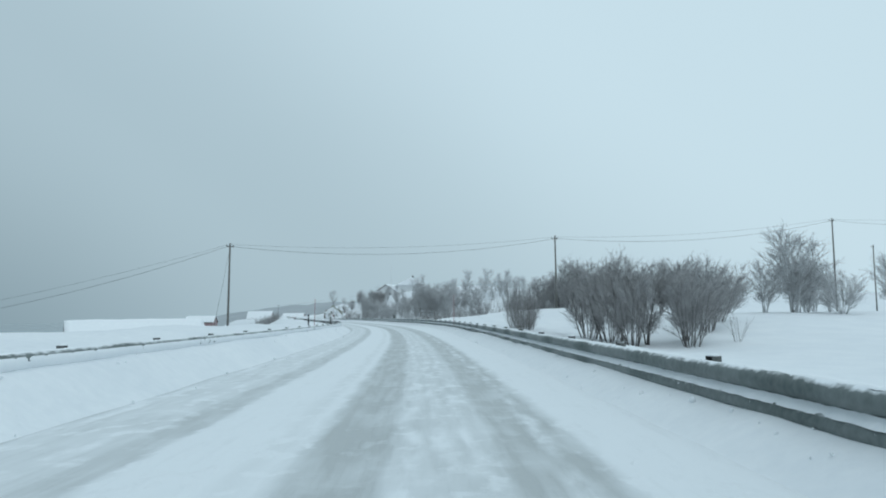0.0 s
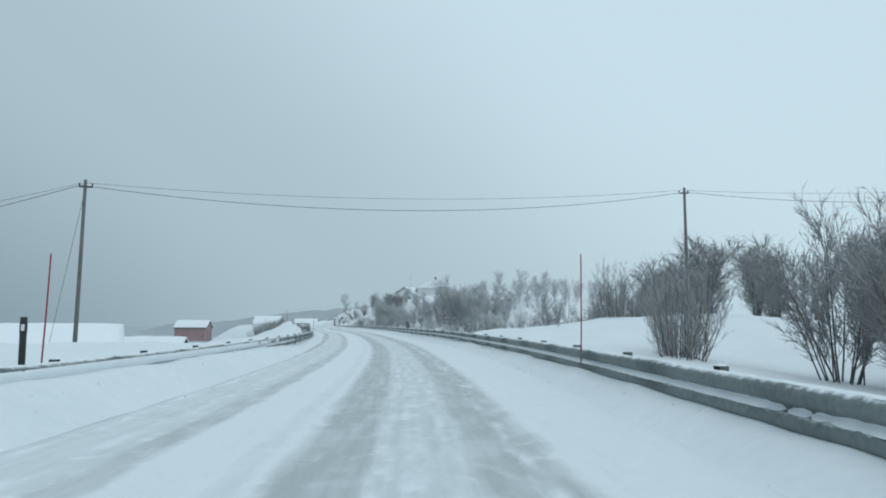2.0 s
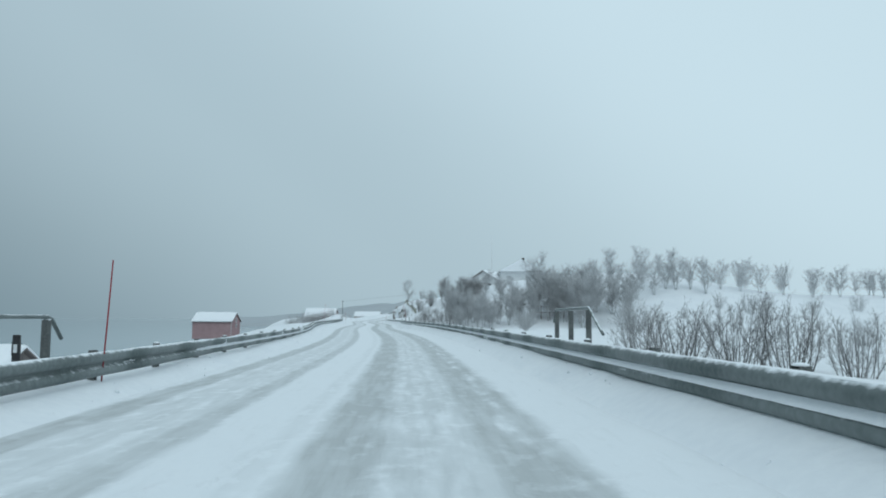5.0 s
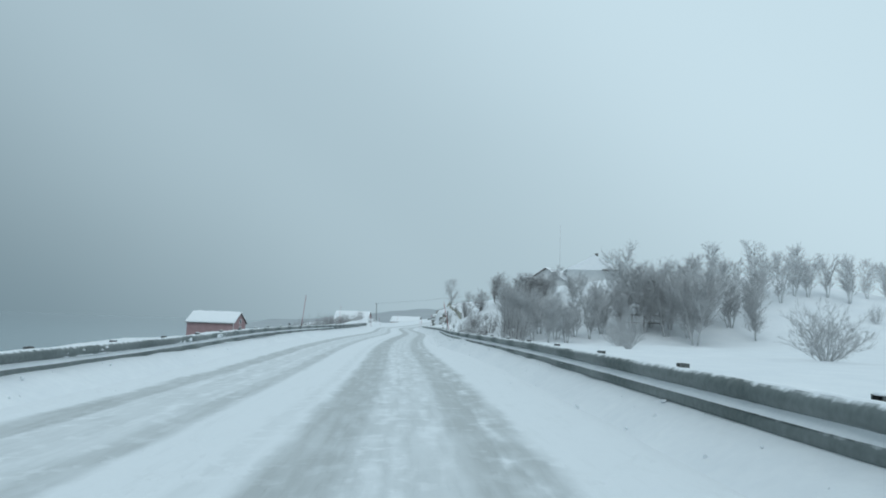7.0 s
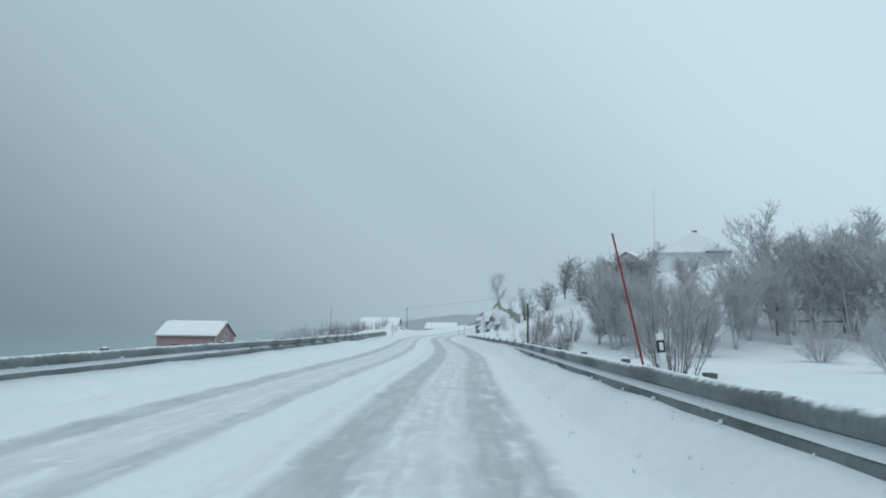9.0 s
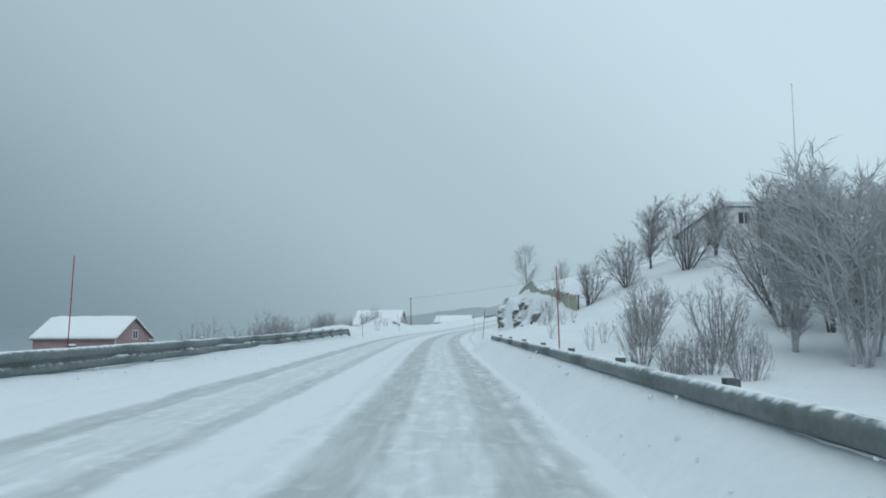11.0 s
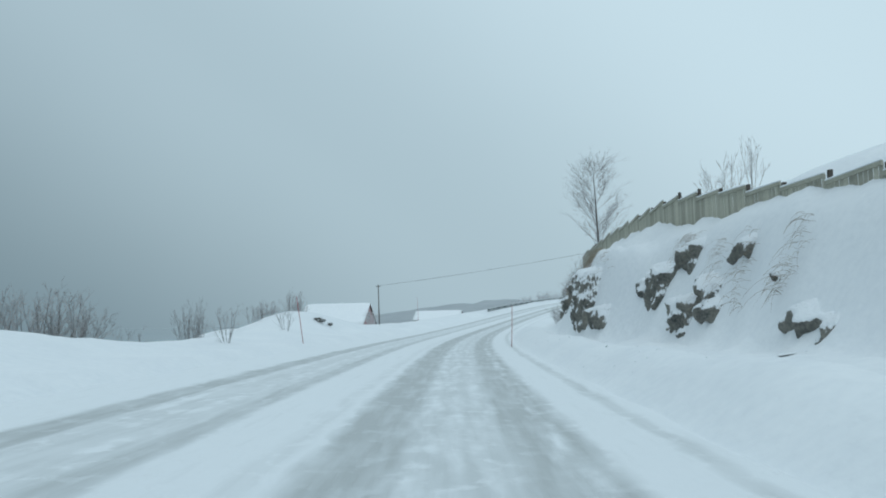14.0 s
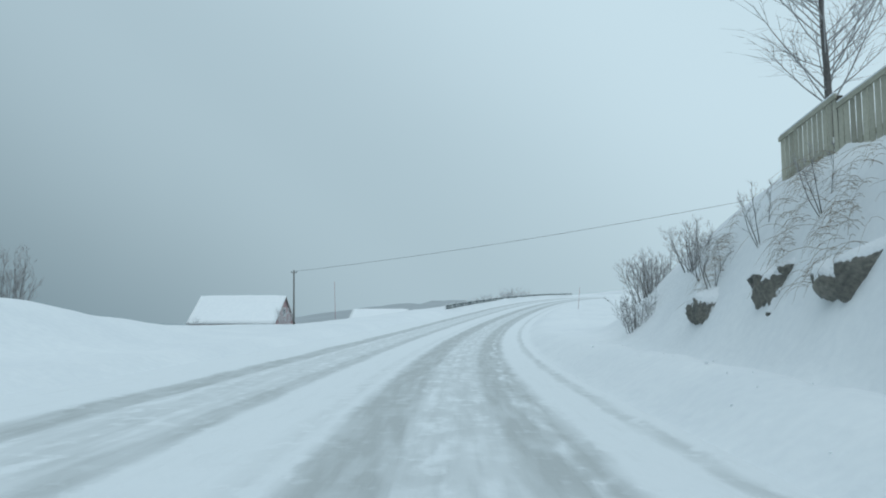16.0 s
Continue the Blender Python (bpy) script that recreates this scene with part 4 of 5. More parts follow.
kind("shrub", TWIG, (31, 26, 30, 3.2, 9, 4, 2, 0.15, 0.8, 0.016, 0.12, 0.0, 0.7), (32, 30, 34, 2.9, 9, 4, 2, 0.15, 0.8, 0.015, 0.12, 0.0, 0.8), (33, 22, 26, 3.4, 10, 4, 2, 0.15, 0.8, 0.017, 0.12, 0.0, 0.6))
kind("round", TWIG, (41, 26, 56, 4.0, 12, 7, 2, 0.25, 1.1, 0.026, 0.06, 0.0, 0.25, 1.2), (42, 22, 48, 4.2, 12, 7, 2, 0.25, 1.2, 0.026, 0.06, 0.0, 0.25, 1.2))
kind("twigs", TWIG, (51, 7, 26, 2.4, 5, 3, 1, 0.3, 0.8, 0.012, 0.06), (52, 6, 36, 2.2, 5, 3, 1, 0.25, 0.8, 0.012, 0.05), (53, 5, 22, 2.4, 6, 3, 1, 0.3, 0.7, 0.012, 0.08))
kind("lone", TWIG, (61, 1, 0, 8.2, 60, 9, 3, 0.12, 3.4, 0.085, 0.16, 0.0),)
# far trees, their twigs and stems coloured for haze
kind("pale", HAZED, (71, 4, 11, 8.0, 18, 8, 2, 0.2, 2.3, 0.06, 0.05, 0.0, 0.2, 3.3), (72, 3, 9, 8.5, 24, 8, 2, 0.16, 2.4, 0.065, 0.05, 0.0, 0.2, 3.3), (73, 3, 9, 8.5, 24, 8, 2, 0.2, 2.2, 0.07, 0.05, 0.0, 0.2, 3.3))
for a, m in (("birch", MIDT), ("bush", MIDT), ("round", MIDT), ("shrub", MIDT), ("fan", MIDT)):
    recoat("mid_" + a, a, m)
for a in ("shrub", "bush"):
    recoat("far_" + a, a, HAZED)
recoat("far_birch", "pale", HAZED)

WORDS = {
    "bush": ("bush", "bush", "dense bare bush with dark twigs and snow in its forks"),
    "birch": ("tree", "tree", "bare winter birch with several grey stems"),
    "fan": ("tree", "tree", "many-stemmed bare tree fanning out over the snow"),
    "shrub": ("shrub", "shrub", "bare upright shrub with thin stems in deep snow"),
    "round": ("bush", "bush", "round bare bush fanning out of the snow"),
    "twigs": ("sapling", "sapling", "thin bare saplings sticking out of the snow"),
    "lone": ("tree", "tree", "slender bare tree with fine upswept branches behind the fence"),
    "mid_birch": ("tree", "tree", "bare birch on the snowy hill, lightly paled with painted haze"),
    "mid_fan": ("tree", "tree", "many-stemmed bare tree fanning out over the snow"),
    "mid_bush": ("bush", "bush", "bare bush on the snowy hill, lightly paled with painted haze"),
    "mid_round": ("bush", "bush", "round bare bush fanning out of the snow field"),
    "mid_shrub": ("shrub", "shrub", "bare shrub in deep snow, lightly paled with painted haze"),
    "far_birch": ("tree", "tree", "far-off birch painted pale with haze"),
    "far_shrub": ("shrub", "shrub", "shrub by the shore, painted pale with haze"),
    "far_bush": ("bush", "bush", "bush by the shore, painted pale with haze"),
}
plant_rng = random.Random(7)


def plant(x, y, h, w, name, sink=0.1):
    variants = KINDS[name]
    t, c, hh, ww = variants[plant_rng.randrange(len(variants))]
    noun, cat, label = WORDS[name]
    ob = thing(noun, x, y, ground(x, y) - sink, label, cat, "", plant_rng.uniform(0, 360))
    sz = (h + sink) / hh
    sx = w / 2 / ww
    sx = min(max(sx, sz * 0.45), sz * 1.5)
    ob.scale = (sx, sx, sz)
    for me in t:
        mesh_part("stem" if len(t) > 1 else "trunk", me, None, ob)
    mesh_part("crown", c, None, ob)
    return ob


# roadside thicket at the start
for row in [(20.7, 68.9, 4.2, 3.2, "shrub"), (21.9, 70.6, 4.0, 3.0, "shrub"), (22.8, 73.0, 4.2, 2.6, "shrub"), (27.2, 67.6, 7.2, 4.8, "bush"), (27.3, 63.2, 7.9, 5.4, "bush"), (29.6, 65.6, 7.4, 4.6, "birch"), (29.8, 61.0, 7.6, 4.6, "birch"), (27.6, 59.2, 7.2, 4.8, "bush"),
            (25.4, 57.5, 2.2, 1.6, "twigs"), (25.0, 61.5, 2.0, 1.6, "twigs"), (31.5, 56.5, 6.8, 4.6, "bush"), (33.2, 60.5, 6.2, 4.4, "birch"), (36.0, 57.0, 2.6, 1.8, "twigs"), (38.5, 66.0, 6.2, 5.0, "bush"), (43.0, 72.0, 6.6, 5.4, "bush"),
            (38.0, 97.6, 7.6, 5.2, "birch"), (35.4, 94.5, 6.6, 4.6, "birch"), (41.0, 95.5, 7.4, 5.0, "birch"), (44.5, 99.0, 7.6, 5.5, "birch"), (37.4, 90.0, 5.2, 4.0, "birch"), (40.2, 91.5, 5.6, 4.2, "birch"), (43.0, 91.0, 6.0, 4.4, "birch"),
            (46.0, 90.0, 6.6, 5.0, "birch"), (49.0, 91.0, 7.2, 5.5, "birch"), (24.9, 86.0, 3.8, 2.2, "shrub"), (46.0, 84.0, 6.8, 5.0, "birch"), (52.0, 97.0, 8.0, 7.0, "mid_birch"),
            (60.0, 83.0, 10.4, 7.5, "mid_birch"), (56.6, 83.5, 6.4, 5.6, "mid_birch"), (63.0, 84.5, 6.6, 5.6, "mid_birch"), (66.0, 84.0, 5.8, 4.6, "mid_birch"), (66.0, 90.0, 7.0, 6.5, "mid_birch"), (54.0, 88.0, 6.0, 6.0, "mid_bush"), (74.0, 99.0, 8.0, 7.5, "mid_birch"),
            (63.0, 78.0, 5.0, 5.0, "mid_bush"), (85.0, 112.0, 9.0, 8.0, "mid_birch"), (93.0, 104.0, 9.0, 7.0, "mid_birch")]:
    plant(*row)
# shrubs round the hump and in the hollow
for row in [(31.7, 95.0, 5.0, 4.0, "birch"), (35.2, 97.5, 5.8, 4.4, "birch"), (33.4, 99.5, 5.2, 4.0, "birch"), (29.6, 94.0, 2.6, 2.2, "shrub"), (24.5, 99.0, 3.8, 2.6, "fan"), (26.0, 99.2, 5.2, 1.8, "twigs"), (23.4, 101.5, 2.6, 2.4, "shrub"), (28.3, 101.0, 3.0, 2.8, "shrub"), (29.8, 100.0, 4.2, 2.2, "shrub"), (31.3, 102.4, 5.6, 4.4, "fan"),
            (34.0, 103.5, 4.8, 2.6, "birch"), (37.5, 106.0, 6.5, 5.0, "birch"), (24.6, 137.0, 2.9, 3.6, "shrub"), (26.0, 134.0, 3.2, 3.4, "shrub"), (27.4, 132.0, 3.2, 3.2, "shrub"), (28.8, 129.8, 2.5, 2.4, "shrub"), (23.6, 140.0, 2.6, 2.6, "shrub"),
            (35.6, 119.0, 3.6, 3.8, "shrub"), (38.0, 121.0, 3.9, 4.0, "shrub"), (36.8, 127.0, 2.8, 3.6, "shrub"), (39.4, 130.0, 3.0, 3.8, "shrub"), (41.0, 137.0, 2.7, 3.6, "shrub"), (43.4, 144.0, 2.6, 3.6, "shrub"),
            (40.5, 123.5, 3.8, 4.0, "shrub"), (43.0, 127.5, 3.2, 3.8, "shrub"), (46.0, 150.0, 2.4, 3.4, "mid_shrub"), (48.2, 159.0, 2.2, 3.2, "mid_shrub"), (34.0, 123.0, 2.4, 2.8, "shrub"),
            (21.1, 90.7, 1.3, 0.8, "twigs"), (20.6, 84.4, 1.6, 1.0, "twigs"), (19.4, 89.0, 1.2, 0.8, "twigs"), (22.4, 92.5, 1.2, 0.8, "twigs"), (18.2, 84.0, 1.3, 0.9, "twigs"), (17.4, 94.0, 1.1, 0.8, "twigs"), (16.2, 91.0, 1.0, 0.7, "twigs"), (24.0, 87.0, 1.4, 1.0, "twigs")]:
    plant(*row)
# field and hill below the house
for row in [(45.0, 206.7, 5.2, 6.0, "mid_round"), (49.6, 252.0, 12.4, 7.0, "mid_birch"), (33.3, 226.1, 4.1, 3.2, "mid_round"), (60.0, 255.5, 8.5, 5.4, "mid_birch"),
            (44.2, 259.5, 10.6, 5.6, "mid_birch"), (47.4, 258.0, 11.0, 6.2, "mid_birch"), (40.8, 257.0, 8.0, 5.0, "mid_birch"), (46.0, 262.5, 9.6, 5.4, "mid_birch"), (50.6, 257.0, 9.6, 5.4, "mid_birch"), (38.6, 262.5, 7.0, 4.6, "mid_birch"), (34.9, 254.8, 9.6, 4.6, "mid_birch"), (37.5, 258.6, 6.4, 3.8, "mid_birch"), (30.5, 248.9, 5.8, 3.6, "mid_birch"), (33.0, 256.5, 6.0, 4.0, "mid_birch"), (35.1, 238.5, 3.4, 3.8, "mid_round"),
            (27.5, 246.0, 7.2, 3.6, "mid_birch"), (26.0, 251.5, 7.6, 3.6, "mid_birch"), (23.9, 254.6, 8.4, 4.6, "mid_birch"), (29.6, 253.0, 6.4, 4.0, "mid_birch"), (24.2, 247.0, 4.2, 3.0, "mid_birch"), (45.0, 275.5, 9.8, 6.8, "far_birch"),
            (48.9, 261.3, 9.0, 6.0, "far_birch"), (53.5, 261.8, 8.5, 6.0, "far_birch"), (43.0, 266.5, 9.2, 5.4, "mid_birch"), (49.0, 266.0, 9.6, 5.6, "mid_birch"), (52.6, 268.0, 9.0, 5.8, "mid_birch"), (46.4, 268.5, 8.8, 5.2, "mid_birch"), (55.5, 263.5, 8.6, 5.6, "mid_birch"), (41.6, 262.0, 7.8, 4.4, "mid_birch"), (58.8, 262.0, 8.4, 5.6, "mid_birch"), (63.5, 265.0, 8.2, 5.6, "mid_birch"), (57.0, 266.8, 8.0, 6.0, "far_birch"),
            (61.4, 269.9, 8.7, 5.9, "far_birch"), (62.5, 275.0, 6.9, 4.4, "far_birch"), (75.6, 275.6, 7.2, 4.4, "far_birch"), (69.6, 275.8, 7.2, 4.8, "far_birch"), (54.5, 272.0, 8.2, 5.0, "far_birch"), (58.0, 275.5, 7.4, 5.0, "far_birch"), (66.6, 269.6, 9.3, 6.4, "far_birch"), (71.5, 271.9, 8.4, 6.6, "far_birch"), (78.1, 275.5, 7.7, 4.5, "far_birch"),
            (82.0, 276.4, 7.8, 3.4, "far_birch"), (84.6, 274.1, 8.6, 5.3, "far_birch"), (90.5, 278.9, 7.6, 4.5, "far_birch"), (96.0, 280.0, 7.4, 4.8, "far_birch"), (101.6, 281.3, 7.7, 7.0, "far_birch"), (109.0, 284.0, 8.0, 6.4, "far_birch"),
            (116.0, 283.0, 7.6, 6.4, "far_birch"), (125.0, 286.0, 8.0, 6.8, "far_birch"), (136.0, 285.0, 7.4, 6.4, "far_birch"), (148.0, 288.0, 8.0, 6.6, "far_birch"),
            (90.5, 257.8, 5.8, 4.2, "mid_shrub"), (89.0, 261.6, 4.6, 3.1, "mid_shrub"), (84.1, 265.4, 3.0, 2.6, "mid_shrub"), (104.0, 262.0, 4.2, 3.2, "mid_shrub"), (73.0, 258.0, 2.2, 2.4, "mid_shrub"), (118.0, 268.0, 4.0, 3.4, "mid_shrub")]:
    plant(*row)
# slope above the road
for row in [(19.7, 219.5, 4.6, 3.6, "shrub"), (17.5, 281.6, 3.4, 2.3, "fan"), (20.4, 282.4, 3.9, 3.2, "fan"), (23.3, 287.1, 5.8, 3.0, "birch"), (24.6, 281.0, 5.3, 4.0, "fan"), (27.6, 284.0, 4.8, 2.8, "birch"),
            (24.7, 264.1, 7.0, 5.4, "fan"), (26.6, 266.5, 6.6, 4.2, "mid_fan"), (18.6, 266.6, 2.9, 2.6, "shrub"), (17.6, 263.5, 2.4, 2.2, "shrub"), (16.2, 257.5, 2.2, 1.8, "shrub"), (20.5, 260.9, 3.4, 2.8, "shrub"), (17.1, 254.6, 1.6, 1.6, "shrub"), (17.9, 254.0, 1.5, 1.6, "shrub"), (16.4, 252.6, 1.4, 1.4, "shrub"), (18.7, 251.9, 2.0, 1.5, "shrub"),
            (19.2, 256.8, 1.6, 1.6, "shrub"), (28.0, 275.5, 6.2, 4.4, "birch"), (29.8, 273.0, 6.6, 4.6, "birch"), (30.8, 277.0, 5.4, 4.0, "mid_birch"), (33.5, 281.5, 5.6, 4.4, "mid_birch"), (36.5, 276.0, 4.8, 4.4, "mid_birch"), (39.5, 283.0, 3.4, 3.6, "far_birch"), (43.6, 280.0, 3.8, 4.0, "far_birch"), (26.2, 262.0, 6.4, 4.0, "birch"), (25.2, 256.5, 6.8, 3.8, "mid_birch"), (27.9, 258.5, 6.6, 4.2, "mid_birch"), (23.0, 258.5, 5.2, 3.2, "mid_birch"),
            (13.5, 275.5, 1.3, 1.2, "twigs"), (13.75, 274.5, 0.9, 0.9, "twigs"), (14.5, 274.7, 0.9, 1.3, "twigs"), (14.9, 275.3, 0.7, 1.0, "twigs"), (15.6, 275.4, 0.7, 0.6, "twigs"), (13.3, 266.0, 0.9, 0.7, "twigs"), (14.8, 262.0, 1.4, 0.9, "twigs"), (16.0, 265.5, 1.2, 1.0, "twigs"), (18.4, 270.5, 0.9, 0.8, "shrub"), (20.8, 272.5, 1.2, 0.9, "shrub"),
            (14.5, 280.2, 1.7, 1.5, "twigs"), (16.1, 290.0, 3.2, 1.9, "twigs"), (14.9, 284.9, 1.0, 0.8, "twigs"), (36.0, 332.0, 6.2, 3.0, "twigs"), (39.6, 333.0, 5.6, 2.0, "twigs"), (36.2, 329.0, 3.2, 2.4, "twigs"), (19.25, 318.0, 2.7, 1.1, "twigs"), (20.4, 326.6, 3.2, 1.7, "twigs"), (20.0, 323.5, 3.2, 1.7, "twigs")]:
    plant(*row)
plant(16.25, 339.4, 7.6, 8.2, "lone")
for row in [(15.2, 345.5, 1.5, 1.6, "shrub"), (14.4, 349.0, 1.3, 1.5, "shrub"), (16.0, 352.0, 1.6, 1.8, "shrub"), (14.2, 341.5, 1.4, 1.5, "twigs"), (17.0, 356.0, 2.2, 2.4, "shrub")]:
    plant(*row)
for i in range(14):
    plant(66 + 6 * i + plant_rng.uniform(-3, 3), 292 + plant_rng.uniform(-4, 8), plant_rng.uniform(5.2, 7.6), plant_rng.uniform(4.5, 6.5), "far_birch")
# shore side
for row in [(-21.0, 308.0, 5.0, 5.0, "far_shrub"), (-17.0, 316.0, 5.0, 4.5, "far_shrub"),
            (-13.0, 308.0, 4.0, 4.0, "far_shrub"), (-10.5, 296.0, 4.0, 3.4, "shrub"), (-8.2, 290.0, 2.6, 2.6, "shrub"), (-12.5, 284.0, 4.6, 3.4, "shrub"), (-14.0, 300.0, 5.0, 4.0, "shrub"),
            (-8.6, 312.0, 3.2, 3.0, "shrub"), (-10.4, 316.0, 3.8, 3.2, "shrub"), (-7.4, 306.0, 2.4, 2.0, "shrub"), (-8.6, 326.0, 2.6, 1.7, "shrub"), (-9.2, 344.4, 2.2, 1.7, "shrub"), (-11.5, 308.0, 4.0, 3.0, "shrub"), (-8.4, 350.4, 3.1, 1.9, "shrub"), (-7.0, 332.0, 1.2, 1.2, "twigs"), (-9.6, 321.0, 2.2, 1.8, "twigs"),
            (-6.4, 331.5, 1.0, 1.0, "twigs"), (-2.7, 313.6, 1.5, 1.2, "twigs"), (-3.5, 326.4, 1.5, 1.2, "twigs"), (-24.0, 430.0, 3.0, 3.0, "far_shrub"), (-12.0, 432.0, 2.6, 3.0, "far_shrub")]:
    plant(*row)
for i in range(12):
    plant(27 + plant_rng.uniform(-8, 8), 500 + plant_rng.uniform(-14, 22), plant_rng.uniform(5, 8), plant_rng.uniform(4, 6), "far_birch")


# ---------------------------------------------------------------- rock cutting
def rock_mesh(seed):
    bm = bmesh.new()
    bmesh.ops.create_icosphere(bm, subdivisions=4, radius=1.0)
    rng = random.Random(seed)
    cuts = [Vector((rng.uniform(-1, 1), rng.uniform(-1, 1), rng.uniform(-0.7, 0.9))).normalized() for _ in range(9)]
    depths = [rng.uniform(0.55, 0.85) for _ in cuts]
    for v in bm.verts:
        p = v.co.copy()
        for c, dep in zip(cuts, depths):
            k = p.dot(c)
            if k > dep:
                p -= c * (k - dep) * 0.92
        p *= 1 + 0.34 * noise.noise(v.co * 1.9 + Vector((seed, 0, 0))) + 0.2 * abs(noise.noise(v.co * 4.2 + Vector((0, seed, 0)))) + 0.07 * noise.noise(v.co * 11)
        v.co = p
    me = bpy.data.meshes.new("rock")
    bm.to_mesh(me)
    bm.free()
    me.materials.append(ROCK)
    return me


ROCKS = [rock_mesh(s) for s in (3, 8, 15, 21, 34)]
rock_rng = random.Random(5)


def rock(x, y, w, h, dz=0.0):
    me = ROCKS[rock_rng.randrange(5)]
    ob = mesh_part("rock", me, None)
    z = ground(x, y) + h * 0.30 + dz
    ob.matrix_basis = pose(x + 0.16 * w, y, z, rock_rng.uniform(-12, 12), rock_rng.uniform(-20, 5), rock_rng.uniform(0, 360)) @ Matrix.Diagonal((w * 0.55, w * 0.6, h * 0.68, 1))
    tagged(ob, "dark jagged rock face breaking through snow", "rock", "rocks of the road cutting")


for row in [(-3.5, 335.6, 0.7, 0.22), (-2.9, 336.6, 0.35, 0.14)]:
    rock(*row)

# outcrops of the cutting: middle along the road, foot, top, length, and how far they jut out
OUTCROPS = [(320.6, 0.50, 3.4, 1.3, 0.45), (318.6, 0.45, 3.4, 2.0, 0.62), (316.5, 0.50, 1.7, 1.8, 0.50), (322.3, 0.9, 1.8, 1.1, 0.35), (319.0, 1.2, 3.5, 0.8, 0.8),
            (330.3, 1.45, 2.5, 1.5, 0.45), (328.0, 2.0, 3.2, 1.7, 0.55), (334.0, 1.4, 2.3, 1.7, 0.4), (326.0, 1.7, 2.1, 0.5, 0.35), (332.0, 2.2, 2.8, 0.8, 0.35),
            (311.9, 1.35, 2.95, 1.7, 0.60), (310.3, 2.55, 3.6, 1.9, 0.50), (313.5, 1.9, 2.75, 0.8, 0.4), (309.1, 0.55, 1.9, 1.7, 0.50), (307.7, 1.4, 2.35, 1.7, 0.5),
            (306.1, 2.7, 3.4, 1.0, 0.4), (306.9, 0.8, 1.7, 1.0, 0.4), (301.0, 0.55, 1.3, 2.3, 0.3), (303.6, 1.8, 2.3, 0.9, 0.35), (294.6, 0.35, 2.25, 2.1, 0.55), (293.4, 1.5, 2.4, 0.8, 0.45),
            (337.2, 1.3, 2.4, 1.4, 0.4), (341.5, 1.1, 2.1, 1.3, 0.4), (298.2, 1.3, 1.9, 1.0, 0.3)]


def slope_x(y, z):
    """Where the slope of the cutting reaches the height z."""
    x = road_x(y) + 4.4
    while ground(x, y) < z and x < road_x(y) + 10:
        x += 0.05
    return x


def rock_face():
    """The bedrock of the cutting: steep broken faces that stand out of the snow where it juts out."""
    ys = steps((278, 346, 0.09))
    zs = np.array(steps((0.1, 4.3, 0.075)))
    ds = np.array(steps((5.0, 10.5, 0.05)))
    verts, faces, bare = [], [], []
    for y in ys:
        x0 = road_x(y)
        rise = np.maximum.accumulate([ground(x0 + d, y) for d in ds])
        slope = x0 + np.interp(zs, rise + np.arange(len(ds)) * 1e-6, ds)
        near = [o for o in OUTCROPS if abs(o[0] - y) < o[3]]
        for z, sx in zip(zs, slope):
            want, q = -0.45, Vector((1.7, y, z))
            if near and z > rise[0] - 0.1:
                q = Vector((1.7, y, z * 0.42))
                wy = y + 0.30 * noise.noise(q * 1.3) + 0.24 * noise.noise(q * 2.6) + 0.10 * noise.noise(q * 6.0)
                wz = z + 0.25 * noise.noise(q * 1.2 + Vector((9, 0, 0))) + 0.20 * noise.noise(q * 2.4 + Vector((0, 5, 0))) + 0.08 * noise.noise(q * 6.0 + Vector((3, 0, 0)))
                for oy, z0, z1, long, jut in near:
                    m = smooth((1 - abs(wy - oy) / (long * 0.62)) / 0.5) * smooth((wz - z0 + 0.15) / 0.35) * smooth((z1 + 0.2 - wz) / 0.45)
                    if m > 0:
                        base = float(np.interp(z0 + 0.4 * (z1 - z0), zs, slope))
                        want = max(want, -0.45 + m * (0.45 + min(0.85, jut * 0.35 * smooth((wz - z0 + 0.1) / (0.6 * (z1 - z0) + 0.1)) + max(0.0, sx - base + 0.12 * (z1 - z)))))
            if want > -0.4:
                # steep joints, ledges and a rough skin
                lean = Vector((3, y * 1.35 + 0.6 * z + 0.5 * noise.noise(q * 0.9), z * 0.55 - 0.3 * y))
                want += 0.34 * (0.42 - abs(noise.noise(lean))) + 0.20 * (0.4 - abs(noise.noise(lean * 2.3 + Vector((5, 0, 0)))))
                want += 0.05 * noise.cell(lean * 1.6) + 0.11 * noise.noise(q * 3.6) + 0.06 * noise.noise(q * 8.0) + 0.025 * noise.noise(q * 15.0) - 0.10
            bare.append(want > -0.36)
            verts.append((sx - want, y + 0.05 * noise.noise(q * 3.1), z + 0.05 * noise.noise(q * 2.7 + Vector((0, 0, 6)))))
    n = len(zs)
    for j in range(len(ys) - 1):
        for i in range(n - 1):
            a = j * n + i
            if bare[a] or bare[a + 1] or bare[a + n] or bare[a + n + 1]:
                faces.append((a, a + 1, a + n + 1, a + n))
    ob = mesh_part("rock_face", raw(verts, faces, "rock_face"), ROCK)
    tagged(ob, "dark blasted bedrock breaking through drifted snow", "rock face", kind="structure")


rock_face()


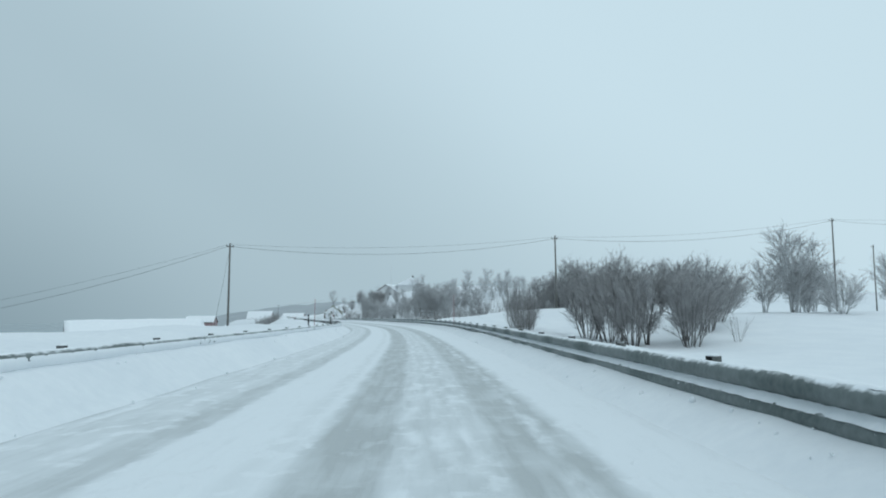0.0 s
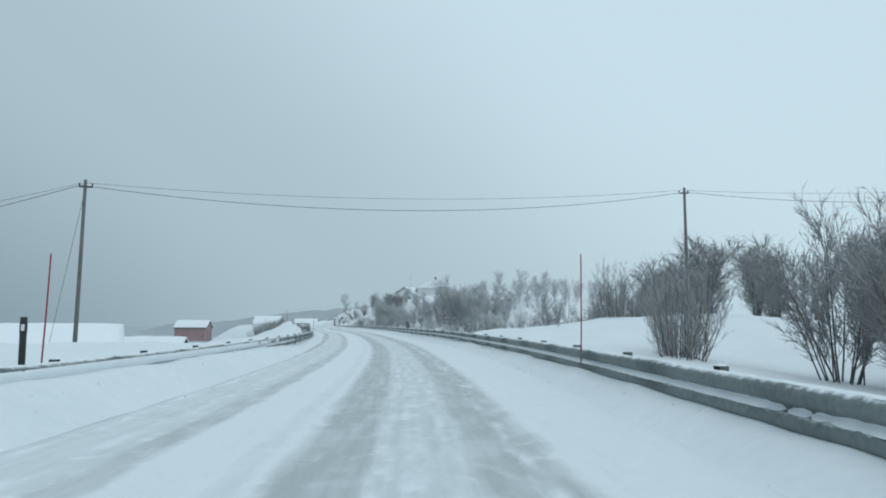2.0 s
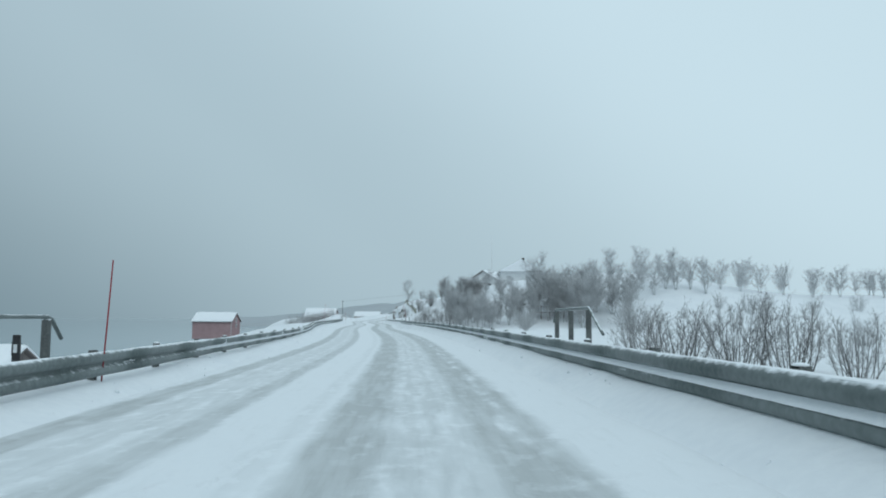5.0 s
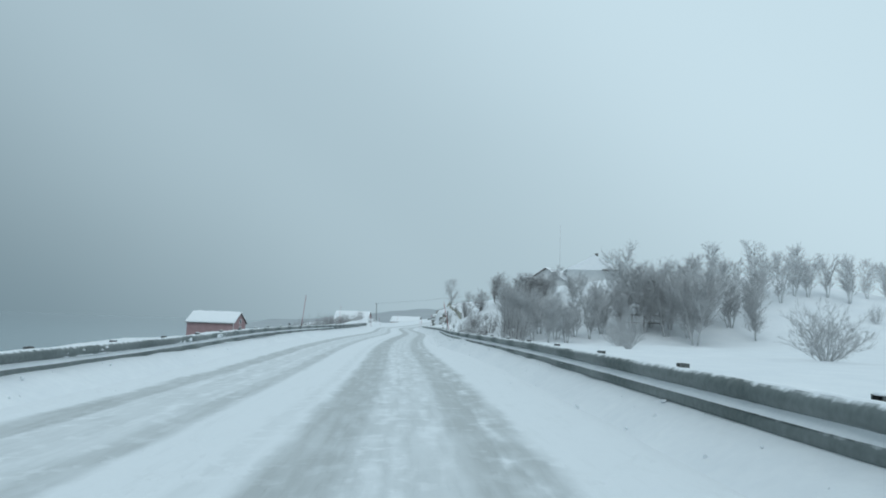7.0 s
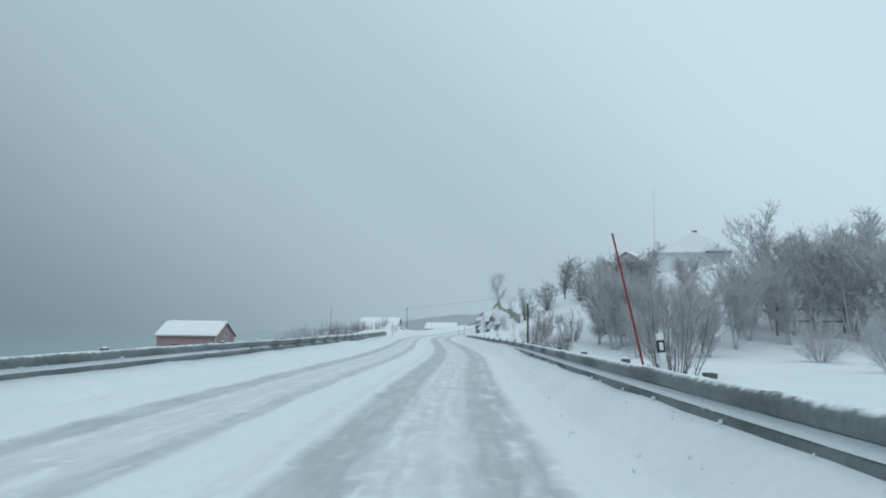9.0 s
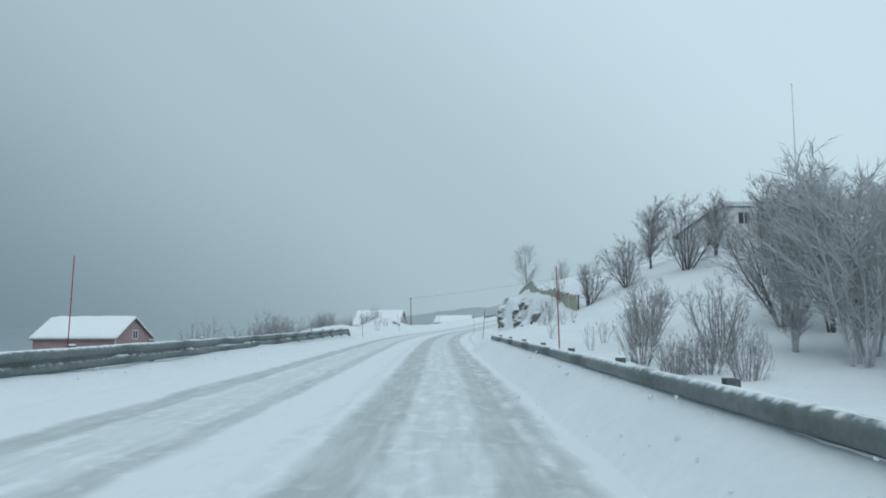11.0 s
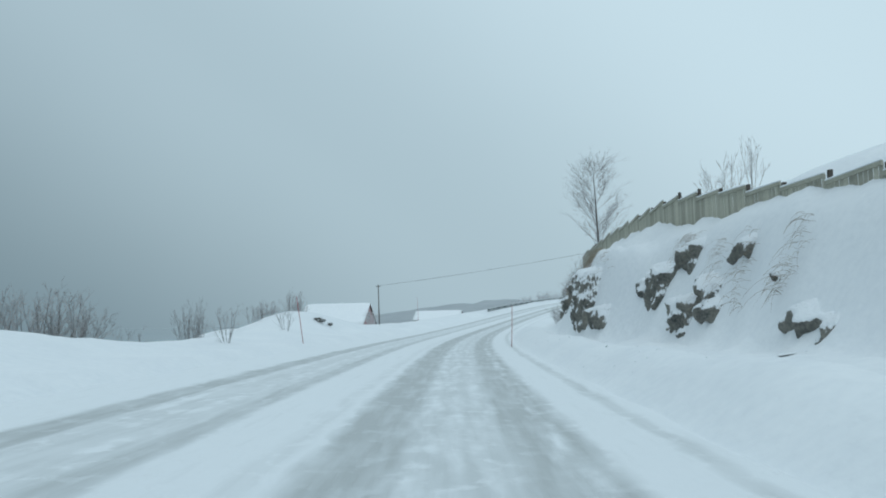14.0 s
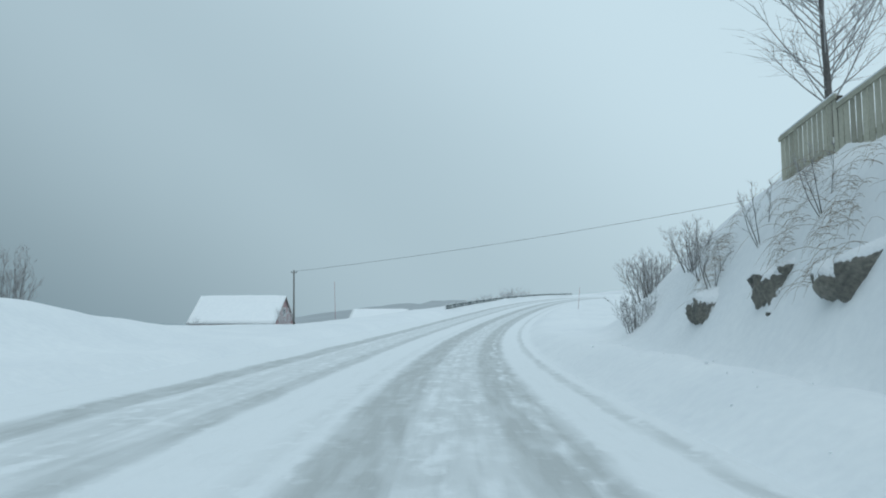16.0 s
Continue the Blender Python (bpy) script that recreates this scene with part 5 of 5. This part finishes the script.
def dead_grass(y, z, w, seed, count=70):
    """Withered grass and thin stalks bent down over an edge of the cutting."""
    rng = random.Random(seed)
    v, f = [], []
    x0 = slope_x(y, z)
    z0 = ground(x0, y)
    for i in range(int(count * 1.1)):
        a = Vector((rng.uniform(-0.45, 0.4), rng.gauss(0, w / 3.2), 0))
        a.z = ground(x0 + a.x, y + a.y) - z0 - 0.02
        long = rng.uniform(0.25, 0.75) * (1.7 if rng.random() < 0.12 else 1.0)
        side = rng.uniform(-1.1, 0.9)
        mid = a + Vector((-0.45 * long, side * long * 0.4, rng.uniform(0.1, 0.4) * long))
        end = a + Vector((-rng.uniform(0.6, 1.0) * long, side * long * 0.8, -rng.uniform(0.15, 0.8) * long))
        r = rng.uniform(0.003, 0.0055)
        arc = [a * (1 - t) ** 2 + mid * 2 * t * (1 - t) + end * t * t for t in (0.0, 0.2, 0.4, 0.6, 0.8, 1.0)]
        tube(v, f, arc, [r, r, r * 0.9, r * 0.8, r * 0.6, r * 0.35], 3, False)
    ob = mesh_part("dead_grass", raw(v, f), GRASS)
    ob.matrix_basis = pose(x0, y, z0)
    tagged(ob, "withered brown grass and stalks bent over the rock edge", "grass", kind="stuff")


for k, row in enumerate([(320.6, 3.6, 2.2, 140), (318.0, 3.4, 1.6, 26), (322.8, 3.3, 2.0, 120), (310.8, 3.6, 1.6, 40), (307.4, 2.3, 1.2, 40), (303.0, 2.7, 0.9, 60), (305.4, 2.4, 1.0, 40),
                         (330.0, 3.6, 2.0, 150), (327.6, 3.5, 1.8, 100), (334.6, 3.1, 1.8, 120), (337.2, 3.6, 1.6, 100), (341.6, 2.8, 1.6, 90), (291.2, 2.1, 1.2, 40)]):
    dead_grass(row[0], row[1], row[2], k, row[3])
for row in [(325.0, 3.4, 1.0, 1.2), (329.0, 3.6, 1.1, 1.3), (292.5, 2.2, 1.2, 1.2), (332.5, 3.2, 1.1, 1.4), (336.0, 3.3, 1.2, 1.5), (339.0, 3.0, 1.3, 1.5), (321.6, 3.7, 0.8, 1.0), (343.5, 2.4, 1.3, 1.6)]:
    plant(slope_x(row[0], row[1]), row[0], row[2], row[3], "twigs")


# ---------------------------------------------------------------- clods thrown up by the plough
def snow_clods(label, seed, count, lay):
    """Lumps of hard snow strewn along a verge; lay gives the place of each."""
    rng = random.Random(seed)
    bm = bmesh.new()
    bmesh.ops.create_icosphere(bm, subdivisions=1, radius=1.0)
    co = [v.co.copy() for v in bm.verts]
    tri = [tuple(v.index for v in f.verts) for f in bm.faces]
    bm.free()
    verts, faces = [], []
    for i in range(count):
        x, y, z = lay(rng)
        r = 0.012 + 0.034 * rng.random() ** 4
        k = len(verts)
        turn = Euler((rng.uniform(0, 6), rng.uniform(0, 6), rng.uniform(0, 6))).to_matrix()
        size = Vector((r * rng.uniform(0.8, 1.5), r * rng.uniform(0.8, 1.5), r * rng.uniform(0.6, 1.0)))
        for c in co:
            p = turn @ Vector((c.x * size.x, c.y * size.y, c.z * size.z)) * rng.uniform(0.8, 1.15)
            verts.append((x + p.x, y + p.y, z + p.z))
        faces += [(a + k, b + k, c + k) for a, b, c in tri]
    ob = mesh_part("snow_clods", raw(verts, faces, "snow_clods", flat=True), SNOW)
    tagged(ob, label, "snow clods", kind="stuff")


def right_verge(rng):
    y = rng.uniform(2, 262) if rng.random() < 0.75 else rng.uniform(170, 262)
    d = right_rail(y) - 0.12 - 1.1 * rng.random() ** 1.6
    return road_x(y) + d, y, max(ground(road_x(y) + d, y), bed(y, d) + 0.03)


def left_verge(rng):
    y = rng.uniform(2, 285)
    d = left_rail(y) + 0.15 + 1.3 * rng.random() ** 1.5
    return road_x(y) + d, y, max(ground(road_x(y) + d, y), bed(y, d) + 0.03)


def cut_verge(rng):
    y = rng.uniform(262, 345)
    d = 2.4 + 2.2 * rng.random()
    return road_x(y) + d, y, ground(road_x(y) + d, y)


snow_clods("small hard snow clods below the right guard rail", 3, 700, right_verge)
snow_clods("small hard snow clods below the seaward guard rail", 4, 500, left_verge)
snow_clods("small snow clods on the verge below the cutting", 5, 200, cut_verge)


# ---------------------------------------------------------------- board fence on the cutting
def fence_x(y):
    return 16.7 - 1.35 * smooth((y - 280) / 32) - 0.25 * smooth((y - 325) / 15)


def fence_top(y):
    return 3.24 + 1.05 * smooth((y - 281) / 17) + 1.9 * smooth((y - 299) / 21) - 0.55 * smooth((y - 327) / 14)


FENCE0, FENCE1, PANEL = 282.2, 339.6, 2.39
fx, fy = fence_x(311), 311.0
fence = thing("fence", fx, fy, ground(fx, fy), "weathered grey-green board fence stepping along the rock edge", "fence")
finv = fence.matrix_basis.inverted()
y = FENCE0
fence_rng = random.Random(9)
board_mesh = bpy.data.meshes.new("board")
bm = bmesh.new()
box(bm, -0.012, 0.012, -0.078, 0.078, 0, 1.0, 0.004)
bm.to_mesh(board_mesh)
bm.free()
board_mesh.materials.append(BOARD)
while y < FENCE1 - 1:
    y1 = min(y + PANEL, FENCE1)
    a, b = Vector((fence_x(y), y, 0)), Vector((fence_x(y1), y1, 0))
    turn = math.degrees(math.atan2(-(b.x - a.x), b.y - a.y))
    za = fence_top(y) + 0.12 + fence_rng.uniform(-0.04, 0.04)
    zb = fence_top(y1) - 0.09 + fence_rng.uniform(-0.04, 0.04)
    # post
    bm = bmesh.new()
    box(bm, -0.055, 0.055, -0.055, 0.055, -0.4, 1.36 + 0.2 * fence_rng.random() ** 2, 0.01)
    o = part("post", bm, DARKWOOD, fence, "dark square post")
    o.matrix_basis = finv @ pose(a.x + 0.075, a.y, za - 1.42, 0, fence_rng.uniform(-2, 2), turn)
    # cap rail and lower rail, sloping with the panel
    for h, t, dx in ((-0.10, 0.10, -0.035), (-1.05, 0.09, 0.03)):
        v = [(dx - 0.022, 0, 0), (dx + 0.022, 0, 0), (dx + 0.022, 0, t), (dx - 0.022, 0, t)]
        n = (b - a).length
        verts = [(p, q, r + za + h) for p, q, r in v] + [(p, n, r + zb + h) for p, q, r in v]
        me = raw(verts, [(0, 1, 2, 3), (7, 6, 5, 4), (0, 4, 5, 1), (1, 5, 6, 2), (2, 6, 7, 3), (3, 7, 4, 0)], flat=True)
        o = mesh_part("rail", me, RAILWOOD, fence)
        o.matrix_basis = finv @ pose(a.x, a.y, 0, 0, 0, turn)
    bm = bmesh.new()
    box(bm, -0.06, 0.03, 0.02, (b - a).length - 0.02, 0.0, 0.05, 0.018)
    o = part("snow_cover", bm, CAP, fence, "line of snow on the fence")
    o.matrix_basis = finv @ pose(a.x, a.y, za, math.degrees(math.atan2(zb - za, (b - a).length)), 0, turn)
    n = 12
    for i in range(n):
        t = (i + 0.5) / n
        p = a.lerp(b, t)
        top = za + (zb - za) * t - 0.015
        o = mesh_part("board", board_mesh, None, fence)
        drop = max(1.2, min(2.2, top - ground(p.x, p.y) + 0.12))
        o.matrix_basis = finv @ pose(p.x + fence_rng.uniform(-0.006, 0.006), p.y, top - drop, 0, 0, turn + fence_rng.uniform(-2, 2)) @ Matrix.Diagonal((1, 1, drop, 1))
    y = y1
